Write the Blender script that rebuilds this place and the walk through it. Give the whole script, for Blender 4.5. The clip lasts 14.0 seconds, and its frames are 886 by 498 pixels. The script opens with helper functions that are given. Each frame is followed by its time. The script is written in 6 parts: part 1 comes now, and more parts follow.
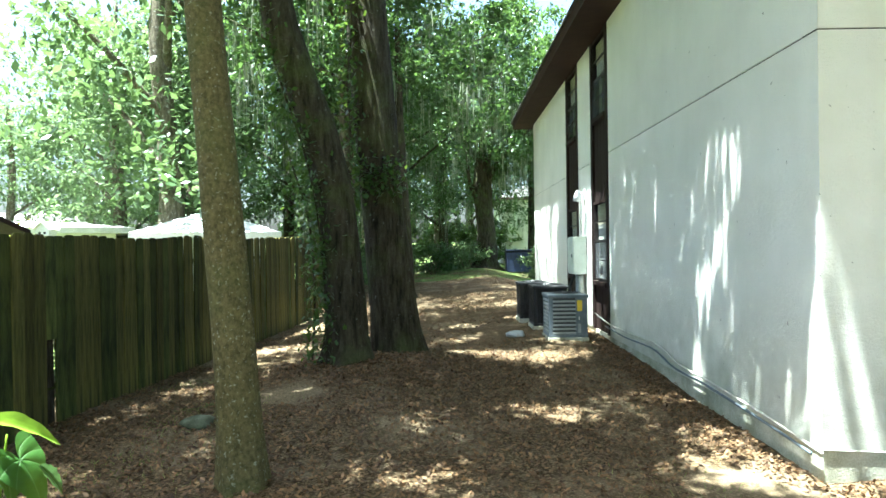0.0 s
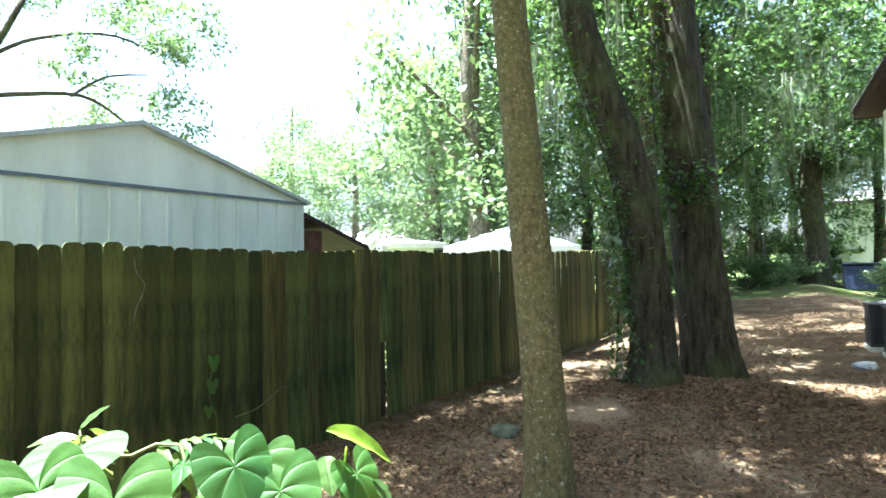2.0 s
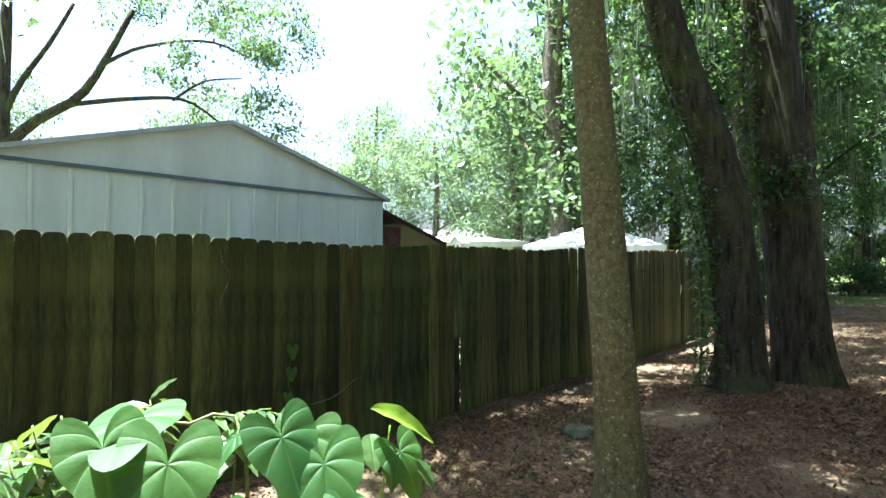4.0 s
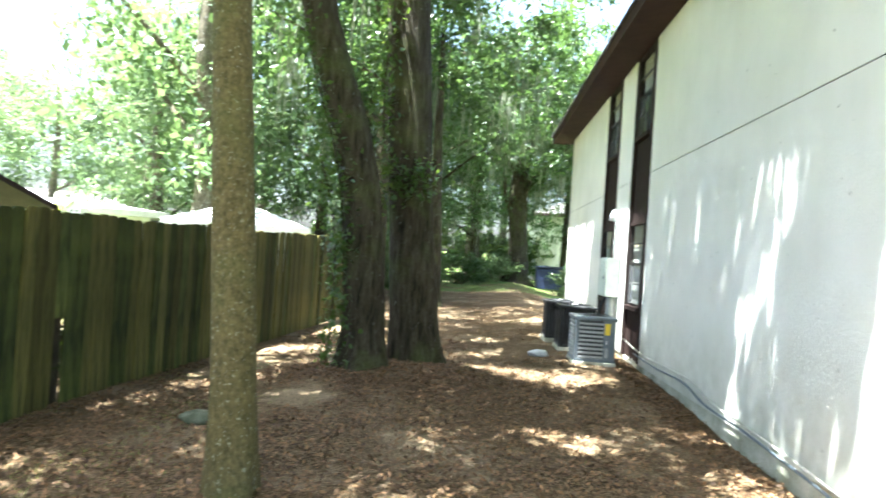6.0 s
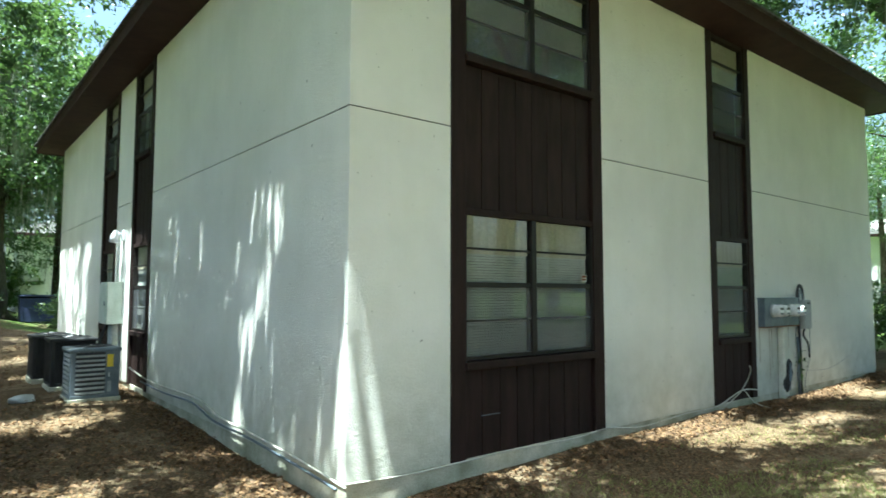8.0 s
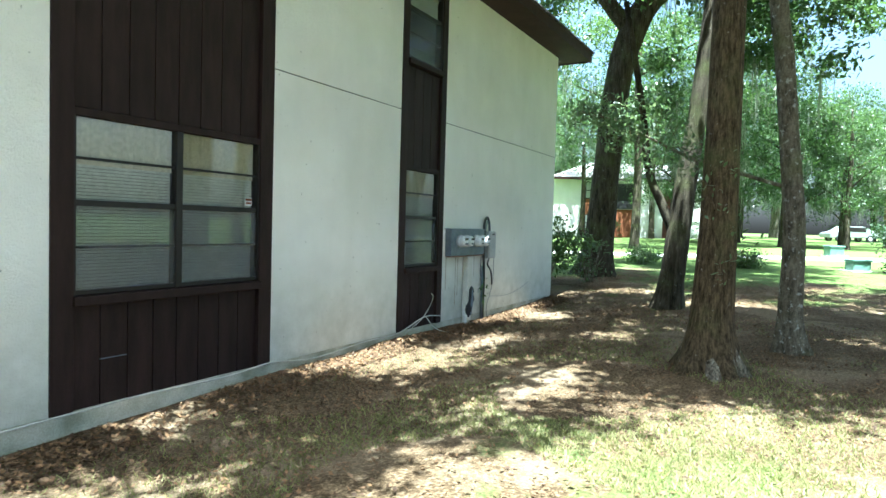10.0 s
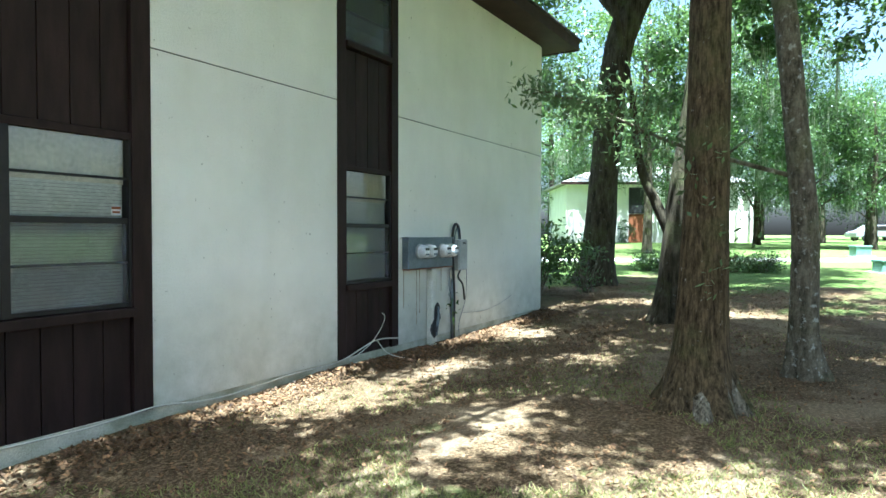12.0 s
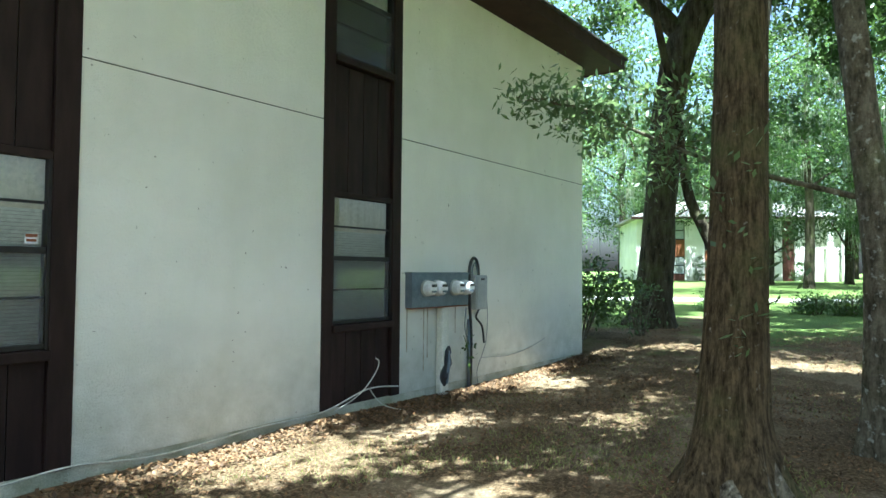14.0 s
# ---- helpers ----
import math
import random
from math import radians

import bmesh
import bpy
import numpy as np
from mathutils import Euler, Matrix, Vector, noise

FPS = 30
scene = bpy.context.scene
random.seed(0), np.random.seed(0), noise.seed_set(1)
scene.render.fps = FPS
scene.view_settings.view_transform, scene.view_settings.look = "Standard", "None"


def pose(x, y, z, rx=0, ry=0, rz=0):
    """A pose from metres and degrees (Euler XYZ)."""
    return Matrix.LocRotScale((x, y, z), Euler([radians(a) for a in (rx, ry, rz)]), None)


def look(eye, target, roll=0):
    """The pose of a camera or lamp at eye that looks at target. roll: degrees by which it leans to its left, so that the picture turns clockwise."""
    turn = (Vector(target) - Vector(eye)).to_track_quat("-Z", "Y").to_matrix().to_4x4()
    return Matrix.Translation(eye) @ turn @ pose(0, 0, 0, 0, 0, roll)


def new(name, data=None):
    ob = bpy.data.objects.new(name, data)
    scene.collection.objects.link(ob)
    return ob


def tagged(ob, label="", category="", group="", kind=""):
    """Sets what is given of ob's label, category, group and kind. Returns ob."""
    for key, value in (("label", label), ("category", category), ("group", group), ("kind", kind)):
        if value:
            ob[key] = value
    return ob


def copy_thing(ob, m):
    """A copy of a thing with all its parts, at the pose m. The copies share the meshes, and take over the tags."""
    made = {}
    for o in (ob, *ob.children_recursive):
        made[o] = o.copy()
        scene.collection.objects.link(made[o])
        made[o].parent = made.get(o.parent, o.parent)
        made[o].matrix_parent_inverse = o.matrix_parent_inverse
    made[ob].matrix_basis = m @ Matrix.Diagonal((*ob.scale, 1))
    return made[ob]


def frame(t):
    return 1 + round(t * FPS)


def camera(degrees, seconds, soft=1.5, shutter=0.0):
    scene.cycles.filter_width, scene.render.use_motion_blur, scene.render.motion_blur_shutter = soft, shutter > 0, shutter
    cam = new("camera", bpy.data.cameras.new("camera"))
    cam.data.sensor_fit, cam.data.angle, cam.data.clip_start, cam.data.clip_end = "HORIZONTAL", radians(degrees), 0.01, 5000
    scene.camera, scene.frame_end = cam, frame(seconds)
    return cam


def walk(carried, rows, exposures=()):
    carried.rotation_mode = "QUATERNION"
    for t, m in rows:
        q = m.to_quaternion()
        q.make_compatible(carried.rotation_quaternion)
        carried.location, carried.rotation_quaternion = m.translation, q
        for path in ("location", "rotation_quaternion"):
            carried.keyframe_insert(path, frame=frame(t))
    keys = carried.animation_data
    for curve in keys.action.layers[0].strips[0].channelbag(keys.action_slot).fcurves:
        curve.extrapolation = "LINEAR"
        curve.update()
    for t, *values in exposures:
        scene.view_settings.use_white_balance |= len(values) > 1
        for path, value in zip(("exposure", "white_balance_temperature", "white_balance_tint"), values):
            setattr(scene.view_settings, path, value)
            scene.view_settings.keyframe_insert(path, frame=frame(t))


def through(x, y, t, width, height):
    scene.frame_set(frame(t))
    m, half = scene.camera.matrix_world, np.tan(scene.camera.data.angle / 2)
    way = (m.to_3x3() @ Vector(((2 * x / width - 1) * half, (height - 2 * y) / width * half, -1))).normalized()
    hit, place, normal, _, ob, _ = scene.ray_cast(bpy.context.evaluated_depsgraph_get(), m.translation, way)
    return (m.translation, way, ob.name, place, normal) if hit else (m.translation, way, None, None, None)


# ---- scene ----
cam = camera(70.0, 14.0, shutter=0.2)
PATH = [
    (0, (1.142, 0.727, 1.414), (1.129, 2.727, 1.41), -0.77),
    (0.5, (1.129, 0.783, 1.391), (0.971, 2.777, 1.365), -0.54),
    (1, (1.087, 0.807, 1.392), (0.594, 2.746, 1.387), -1.45),
    (1.5, (1.023, 0.845, 1.418), (0.37, 2.736, 1.426), -2.01),
    (2, (1.038, 0.894, 1.424), (0.137, 2.679, 1.473), -0.74),
    (2.5, (1.101, 0.901, 1.426), (0.009, 2.575, 1.465), -0.79),
    (2.7, (1.107, 0.895, 1.428), (-0.015, 2.55, 1.468), -0.3),
    (4.8, (1.101, 0.974, 1.377), (-0.004, 2.64, 1.429), 0.8),
    (5, (1.117, 0.988, 1.377), (0.1, 2.709, 1.428), 1.3),
    (5.5, (1.168, 1.012, 1.362), (0.512, 2.901, 1.358), 2.97),
    (6, (1.207, 1.041, 1.402), (1.093, 3.038, 1.426), 3.9),
    (6.5, (1.139, 1.008, 1.413), (1.565, 2.955, 1.571), 3.7),
    (6.6, (1.126, 1.002, 1.415), (1.644, 2.926, 1.586), 3.7),
    (7, (1.084, 0.989, 1.43), (1.914, 2.798, 1.619), 2.3),
    (7.5, (1.121, 0.966, 1.432), (2.164, 2.666, 1.571), 1.1),
    (8, (1.235, 0.87, 1.426), (2.487, 2.423, 1.562), 0.1),
    (8.5, (1.416, 0.744, 1.421), (2.847, 2.138, 1.521), 2),
    (9, (1.608, 0.608, 1.417), (3.233, 1.774, 1.382), 2.2),
    (9.2, (1.712, 0.583, 1.417), (3.418, 1.622, 1.315), 1.9),
    (11.3, (3.146, 0.579, 1.406), (4.927, 1.487, 1.364), 0.5),
    (11.5, (3.286, 0.559, 1.406), (5.084, 1.434, 1.359), -0.1),
    (12, (3.65, 0.468, 1.395), (5.365, 1.497, 1.348), 0.1),
    (12.5, (3.995, 0.404, 1.392), (5.702, 1.443, 1.312), -1),
    (13, (4.322, 0.419, 1.391), (6.02, 1.475, 1.368), -1.2),
    (13.5, (4.571, 0.401, 1.39), (6.194, 1.568, 1.404), -2.5),
    (14, (4.827, 0.328, 1.384), (6.412, 1.547, 1.45), 0.5),
]
EXPOSURES = [(0.0, 3.63, 5500, -4), (0.5, 4.02, 5900, 0), (1.0, 4.18, 5600, 3), (1.5, 4.26, 5250, 8), (2.1, 3.94, 5400, 7), (2.7, 3.62, 5650, 6), (4.8, 3.32, 5150, 8), (5.2, 3.40, 5300, 7), (5.7, 4.25, 5450, 5), (6.2, 4.25, 5750, 5), (6.6, 3.63, 5700, 4), (7.0, 3.17, 5500, 5), (7.5, 3.02, 5750, -1), (8.0, 3.02, 5400, -6), (9.0, 3.34, 5200, -4), (11.3, 3.38, 5050, 1), (14.0, 3.25, 5200, -2)]
walk(cam, [(t, look(eye, target, roll)) for t, eye, target, roll in PATH], EXPOSURES)


# ---- world, sun, exposure ----
SUN_TO = Vector((-0.222, -0.100, 1.0)).normalized()
world = bpy.data.worlds.new("sky")
scene.world = world
world.use_nodes = True
wn = world.node_tree
sky = wn.nodes.new("ShaderNodeTexSky")
sky.sky_type = "NISHITA"
sky.sun_disc = False
sky.sun_elevation = math.asin(SUN_TO.z)
sky.sun_rotation = math.atan2(SUN_TO.x, SUN_TO.y)
sky.air_density, sky.dust_density, sky.ozone_density = 1.0, 6.0, 1.0
wn.nodes["Background"].inputs[1].default_value = 0.055
wn.links.new(sky.outputs[0], wn.nodes["Background"].inputs[0])
sun = new("sun", bpy.data.lights.new("sun", "SUN"))
sun.data.energy, sun.data.angle, sun.data.color = 5.0, radians(0.53), (1.0, 0.95, 0.86)
sun.matrix_world = look((0, 0, 30), Vector((0, 0, 30)) - SUN_TO)


# ---- materials ----
def nodes_of(name):
    m = bpy.data.materials.new(name)
    m.use_nodes = True
    nt = m.node_tree
    return m, nt, nt.nodes["Principled BSDF"]


def put(nt, kind, **vals):
    n = nt.nodes.new(kind)
    for k, v in vals.items():
        n.inputs[k.replace("_", " ")].default_value = v
    return n


def ramp(nt, fac, stops):
    r = nt.nodes.new("ShaderNodeValToRGB")
    els = r.color_ramp.elements
    while len(els) < len(stops):
        els.new(0.5)
    for e, (p, c) in zip(els, stops):
        e.position, e.color = p, (*c, 1)
    nt.links.new(fac, r.inputs[0])
    return r.outputs[0]


def mix(nt, a, b, fac, kind="MIX"):
    n = nt.nodes.new("ShaderNodeMix")
    n.data_type, n.blend_type = "RGBA", kind
    for sock, v in ((n.inputs[0], fac), (n.inputs[6], a), (n.inputs[7], b)):
        if isinstance(v, (int, float)):
            sock.default_value = v
        elif isinstance(v, tuple):
            sock.default_value = (*v, 1)
        else:
            nt.links.new(v, sock)
    return n.outputs[2]


def coords(nt, scale=(1, 1, 1), space="Object"):
    tc = nt.nodes.new("ShaderNodeTexCoord")
    mp = nt.nodes.new("ShaderNodeMapping")
    mp.inputs["Scale"].default_value = scale
    nt.links.new(tc.outputs[space], mp.inputs["Vector"])
    return mp.outputs[0]


def noise_of(nt, vec, scale, detail=6.0, rough=0.6):
    n = put(nt, "ShaderNodeTexNoise", Scale=scale, Detail=detail, Roughness=rough)
    nt.links.new(vec, n.inputs["Vector"])
    return n.outputs[0]


def bump(nt, p, height, strength, distance):
    b = put(nt, "ShaderNodeBump", Strength=strength, Distance=distance)
    nt.links.new(height, b.inputs["Height"])
    nt.links.new(b.outputs[0], p.inputs["Normal"])


def surface(name, dark, light, rough=0.8, scale=6.0, stretch=(1, 1, 1), fine=60.0, bumpy=0.3, depth=0.01, metal=0.0, per="", spread=0.25, lo=0.35, hi=0.65, grain=0.6):
    """A two-scale noisy surface; per: 'object' or 'island' adds variation from piece to piece."""
    m, nt, p = nodes_of(name)
    v = coords(nt, stretch)
    a = noise_of(nt, v, scale)
    b = noise_of(nt, v, fine, 4.0)
    col = ramp(nt, a, [(lo, dark), (hi, light)])
    col = mix(nt, col, ramp(nt, b, [(0.3, (0.62, 0.62, 0.62)), (0.7, (1.15, 1.15, 1.15))]), grain, "MULTIPLY")
    if per:
        r = nt.nodes.new("ShaderNodeObjectInfo").outputs["Random"] if per == "object" else nt.nodes.new("ShaderNodeNewGeometry").outputs["Random Per Island"]
        col = mix(nt, col, ramp(nt, r, [(0.0, (1 - spread,) * 3), (1.0, (1 + spread,) * 3)]), 1.0, "MULTIPLY")
    nt.links.new(col, p.inputs["Base Color"])
    p.inputs["Roughness"].default_value, p.inputs["Metallic"].default_value = rough, metal
    p.inputs["Specular IOR Level"].default_value = 0.18 if rough > 0.55 else 0.45
    if bumpy:
        bump(nt, p, b, bumpy, depth)
    return m


def stucco_material():
    m, nt, p = nodes_of("stucco")
    v = coords(nt)
    big = noise_of(nt, v, 0.7, 5)
    streak = noise_of(nt, coords(nt, (2.2, 2.2, 0.45)), 1.0, 6)
    fine = noise_of(nt, v, 85, 5, 0.7)
    col = ramp(nt, big, [(0.3, (0.68, 0.68, 0.615)), (0.7, (0.81, 0.81, 0.745))])
    col = mix(nt, col, ramp(nt, streak, [(0.35, (0.88, 0.88, 0.85)), (0.6, (1, 1, 1))]), 0.3, "MULTIPLY")
    sep = nt.nodes.new("ShaderNodeSeparateXYZ")
    nt.links.new(coords(nt), sep.inputs[0])
    # mildew splashed up from the soil
    splash = noise_of(nt, v, 5.0, 6)
    s = put(nt, "ShaderNodeMath")
    s.operation = "MULTIPLY_ADD"
    s.inputs[1].default_value, s.inputs[2].default_value = -0.95, 1.0
    nt.links.new(sep.outputs[2], s.inputs[0])
    s2 = put(nt, "ShaderNodeMath")
    s2.operation = "MULTIPLY"
    s2.use_clamp = True
    nt.links.new(s.outputs[0], s2.inputs[0])
    nt.links.new(splash, s2.inputs[1])
    col = mix(nt, col, (0.26, 0.27, 0.19), s2.outputs[0])
    spot = noise_of(nt, v, 19, 2, 0.4)
    col = mix(nt, col, (0.24, 0.23, 0.19), ramp(nt, spot, [(0.755, (0, 0, 0)), (0.785, (0.7, 0.7, 0.7))]))
    nt.links.new(col, p.inputs["Base Color"])
    p.inputs["Roughness"].default_value = 0.9
    rough = put(nt, "ShaderNodeMath")
    rough.operation = "ADD"
    nt.links.new(fine, rough.inputs[0])
    nt.links.new(noise_of(nt, v, 21, 3, 0.6), rough.inputs[1])
    bump(nt, p, rough.outputs[0], 0.75, 0.014)
    return m


def leaf_material(name, dark, light, gloss=0.42, through=0.36, glow=(0.30, 0.42, 0.05)):
    m, nt, p = nodes_of(name)
    r = nt.nodes.new("ShaderNodeNewGeometry").outputs["Random Per Island"]
    col = ramp(nt, r, [(0.0, dark), (1.0, light)])
    nt.links.new(col, p.inputs["Base Color"])
    p.inputs["Roughness"].default_value = gloss
    p.inputs["Specular IOR Level"].default_value = 0.32
    tr = nt.nodes.new("ShaderNodeBsdfTranslucent")
    nt.links.new(mix(nt, col, glow, 0.5), tr.inputs[0])
    mx = nt.nodes.new("ShaderNodeMixShader")
    mx.inputs[0].default_value = through
    nt.links.new(p.outputs[0], mx.inputs[1])
    nt.links.new(tr.outputs[0], mx.inputs[2])
    nt.links.new(mx.outputs[0], nt.nodes["Material Output"].inputs[0])
    return m


def glass_material():
    m, nt, p = nodes_of("window_glass")
    nt.nodes.remove(p)
    fr = put(nt, "ShaderNodeFresnel", IOR=1.5)
    gl = put(nt, "ShaderNodeBsdfGlossy", Roughness=0.035)
    tr = nt.nodes.new("ShaderNodeBsdfTransparent")
    tr.inputs[0].default_value = (0.86, 0.9, 0.88, 1)
    mx = nt.nodes.new("ShaderNodeMixShader")
    add = put(nt, "ShaderNodeMath")
    add.operation = "ADD"
    add.inputs[1].default_value = 0.05
    nt.links.new(fr.outputs[0], add.inputs[0])
    nt.links.new(add.outputs[0], mx.inputs[0])
    nt.links.new(tr.outputs[0], mx.inputs[1])
    nt.links.new(gl.outputs[0], mx.inputs[2])
    nt.links.new(mx.outputs[0], nt.nodes["Material Output"].inputs[0])
    return m


def screen_material():
    m, nt, p = nodes_of("insect_screen")
    p.inputs["Base Color"].default_value = (0.10, 0.105, 0.11, 1)
    p.inputs["Roughness"].default_value = 0.7
    tr = nt.nodes.new("ShaderNodeBsdfTransparent")
    mx = nt.nodes.new("ShaderNodeMixShader")
    mx.inputs[0].default_value = 0.42
    nt.links.new(tr.outputs[0], mx.inputs[1])
    nt.links.new(p.outputs[0], mx.inputs[2])
    nt.links.new(mx.outputs[0], nt.nodes["Material Output"].inputs[0])
    return m


def bark_material(name, dark, light, lichen, amount, up=0.18, scale=14.0, speckle=16.0, relief=0.9):
    m, nt, p = nodes_of(name)
    v = coords(nt, (1, 1, up))
    ridge = noise_of(nt, v, scale, 8, 0.7)
    fine = noise_of(nt, coords(nt), 45, 5)
    col = ramp(nt, ridge, [(0.36, dark), (0.62, light)])
    spots = noise_of(nt, coords(nt), speckle, 4, 0.6)
    col = mix(nt, col, lichen, ramp(nt, spots, [(0.66 - amount, (0, 0, 0)), (0.74 - amount, (0.85, 0.85, 0.85))]))
    moss = noise_of(nt, coords(nt), 1.6, 4)
    col = mix(nt, col, (0.09, 0.11, 0.035), ramp(nt, moss, [(0.5, (0, 0, 0)), (0.72, (0.6, 0.6, 0.6))]))
    col = mix(nt, col, ramp(nt, fine, [(0.3, (0.6, 0.6, 0.6)), (0.7, (1.2, 1.2, 1.2))]), 0.7, "MULTIPLY")
    nt.links.new(col, p.inputs["Base Color"])
    p.inputs["Roughness"].default_value = 0.95
    p.inputs["Specular IOR Level"].default_value = 0.12
    bump(nt, p, ridge, relief, 0.05)
    return m


def ground_material():
    m, nt, p = nodes_of("soil_and_lawn")
    v = coords(nt)
    fine = noise_of(nt, v, 38, 6, 0.75)
    mid = noise_of(nt, v, 5, 5)
    big = noise_of(nt, v, 0.55, 4)
    soil = ramp(nt, fine, [(0.3, (0.020, 0.013, 0.006)), (0.5, (0.078, 0.053, 0.027)), (0.70, (0.27, 0.205, 0.125))])
    soil = mix(nt, soil, (0.25, 0.195, 0.135), ramp(nt, mid, [(0.58, (0, 0, 0)), (0.76, (0.5, 0.5, 0.5))]))
    soil = mix(nt, soil, mix(nt, soil, (0.40, 0.32, 0.21), 0.22), ramp(nt, noise_of(nt, coords(nt, (1, 1, 1)), 0.9, 4, 0.6), [(0.50, (0, 0, 0)), (0.60, (1, 1, 1))]))
    grass = ramp(nt, noise_of(nt, v, 26, 5, 0.7), [(0.3, (0.025, 0.048, 0.012)), (0.7, (0.14, 0.20, 0.050))])
    att = nt.nodes.new("ShaderNodeAttribute")
    att.attribute_name = "lawn"
    g = put(nt, "ShaderNodeMath")
    g.operation = "ADD"
    nt.links.new(att.outputs["Fac"], g.inputs[0])
    nt.links.new(big, g.inputs[1])
    g2 = put(nt, "ShaderNodeMath")
    g2.operation = "MULTIPLY_ADD"
    g2.inputs[1].default_value, g2.inputs[2].default_value = 0.3, 0.0
    nt.links.new(mid, g2.inputs[0])
    g3 = put(nt, "ShaderNodeMath")
    g3.operation = "ADD"
    nt.links.new(g.outputs[0], g3.inputs[0])
    nt.links.new(g2.outputs[0], g3.inputs[1])
    fac = ramp(nt, g3.outputs[0], [(0.86, (0, 0, 0)), (1.0, (1, 1, 1))])
    nt.links.new(mix(nt, soil, grass, fac), p.inputs["Base Color"])
    p.inputs["Roughness"].default_value = 0.95
    p.inputs["Specular IOR Level"].default_value = 0.12
    bump(nt, p, fine, 0.8, 0.03)
    return m


STUCCO = stucco_material()
STEM = surface("stem_concrete", (0.28, 0.29, 0.21), (0.55, 0.54, 0.44), 0.92, 3.0, fine=70, bumpy=0.5)
DARKGAP = surface("joint_shadow", (0.05, 0.05, 0.045), (0.10, 0.10, 0.09), 0.95, bumpy=0)
BROWN = surface("brown_siding_paint", (0.014, 0.0078, 0.0066), (0.026, 0.0145, 0.0122), 0.62, 4.0, (3, 3, 0.5), 90, 0.25, 0.006, per="object", spread=0.12)
SOFFIT = surface("brown_soffit_paint", (0.026, 0.012, 0.010), (0.045, 0.022, 0.018), 0.7, 4.0, fine=60, bumpy=0.2)
SHINGLE = surface("asphalt_shingle", (0.05, 0.05, 0.05), (0.12, 0.115, 0.11), 0.95, 9.0, fine=120, bumpy=0.6)
SASH = surface("bronze_sash", (0.012, 0.010, 0.009), (0.022, 0.018, 0.016), 0.45, 8.0, bumpy=0.1, metal=0.3)
GLASS = glass_material()
SCREEN = screen_material()
BLIND = surface("white_blind", (0.60, 0.60, 0.56), (0.74, 0.74, 0.70), 0.6, 2.0, fine=30, bumpy=0.0)
CREAM = surface("cream_shade", (0.62, 0.55, 0.40), (0.74, 0.68, 0.54), 0.8, 1.6, fine=30, bumpy=0.1)
ROOM = surface("room_paint", (0.22, 0.21, 0.19), (0.27, 0.26, 0.24), 0.9, 2.0, bumpy=0)
PALEWOOD = surface("lighter_fence_wood", (0.028, 0.030, 0.010), (0.120, 0.106, 0.028), 0.9, 2.2, (9, 9, 0.8), 40, 0.6, 0.008, per="object", spread=0.4)
WOOD = surface("weathered_fence_wood", (0.016, 0.022, 0.008), (0.082, 0.092, 0.022), 0.9, 2.4, (5, 5, 0.9), 40, 0.6, 0.008, per="object", spread=0.5)
SHEDMETAL = surface("painted_shed_metal", (0.61, 0.63, 0.56), (0.75, 0.77, 0.70), 0.5, 1.5, (2, 2, 0.4), 40, 0.05, grain=0.15)
SHEDROOF = surface("shed_roof_metal", (0.42, 0.44, 0.42), (0.54, 0.56, 0.53), 0.5, 3.0, bumpy=0.1, metal=0.3)
REDBROWN = surface("red_brown_roof", (0.07, 0.03, 0.022), (0.13, 0.06, 0.045), 0.85, 6.0, bumpy=0.3)
WHITEROOF = surface("white_sheet_roof", (0.58, 0.59, 0.57), (0.74, 0.75, 0.72), 0.6, 3.0, fine=30, bumpy=0.1)
PALEROOF = surface("pale_roof", (0.24, 0.23, 0.22), (0.34, 0.33, 0.31), 0.8, 5.0, bumpy=0.3)
BARK_PALE = bark_material("bark_smooth_lichen", (0.066, 0.058, 0.025), (0.145, 0.128, 0.058), (0.30, 0.31, 0.24), 0.06, 0.7, 30, 38, 0.4)
BARK_DARK = bark_material("bark_dark_oak", (0.013, 0.011, 0.007), (0.074, 0.064, 0.042), (0.20, 0.20, 0.17), 0.012)
BARK_ROOT = bark_material("bark_pale_root", (0.026, 0.021, 0.014), (0.25, 0.22, 0.165), (0.38, 0.36, 0.30), 0.04, 0.3, 30)
BARK_PINE = bark_material("bark_brown_ridged", (0.020, 0.014, 0.008), (0.135, 0.100, 0.054), (0.36, 0.34, 0.28), 0.0, 0.16, 34)
BARK_GREY = bark_material("bark_grey_patchy", (0.050, 0.042, 0.028), (0.20, 0.175, 0.125), (0.40, 0.40, 0.35), 0.07, 0.4, 16)
LEAF_OAK = leaf_material("oak_leaf", (0.013, 0.032, 0.009), (0.048, 0.092, 0.024), through=0.28, glow=(0.20, 0.33, 0.075))
LEAF_BRIGHT = leaf_material("bright_leaf", (0.024, 0.056, 0.020), (0.092, 0.15, 0.056), glow=(0.34, 0.44, 0.17))
LEAF_BLUE = leaf_material("cool_leaf", (0.034, 0.064, 0.028), (0.088, 0.138, 0.052), through=0.3, glow=(0.22, 0.33, 0.09))
YELLOWLEAF = leaf_material("sunlit_yellow_leaf", (0.13, 0.17, 0.03), (0.30, 0.32, 0.07), 0.45, 0.4, (0.5, 0.5, 0.08))
SHRUBLEAF = leaf_material("dark_shrub_leaf", (0.010, 0.026, 0.008), (0.030, 0.060, 0.018), 0.5, 0.15, (0.10, 0.2, 0.04))
IVY = leaf_material("ivy_leaf", (0.018, 0.045, 0.014), (0.045, 0.095, 0.022), 0.35, 0.25)
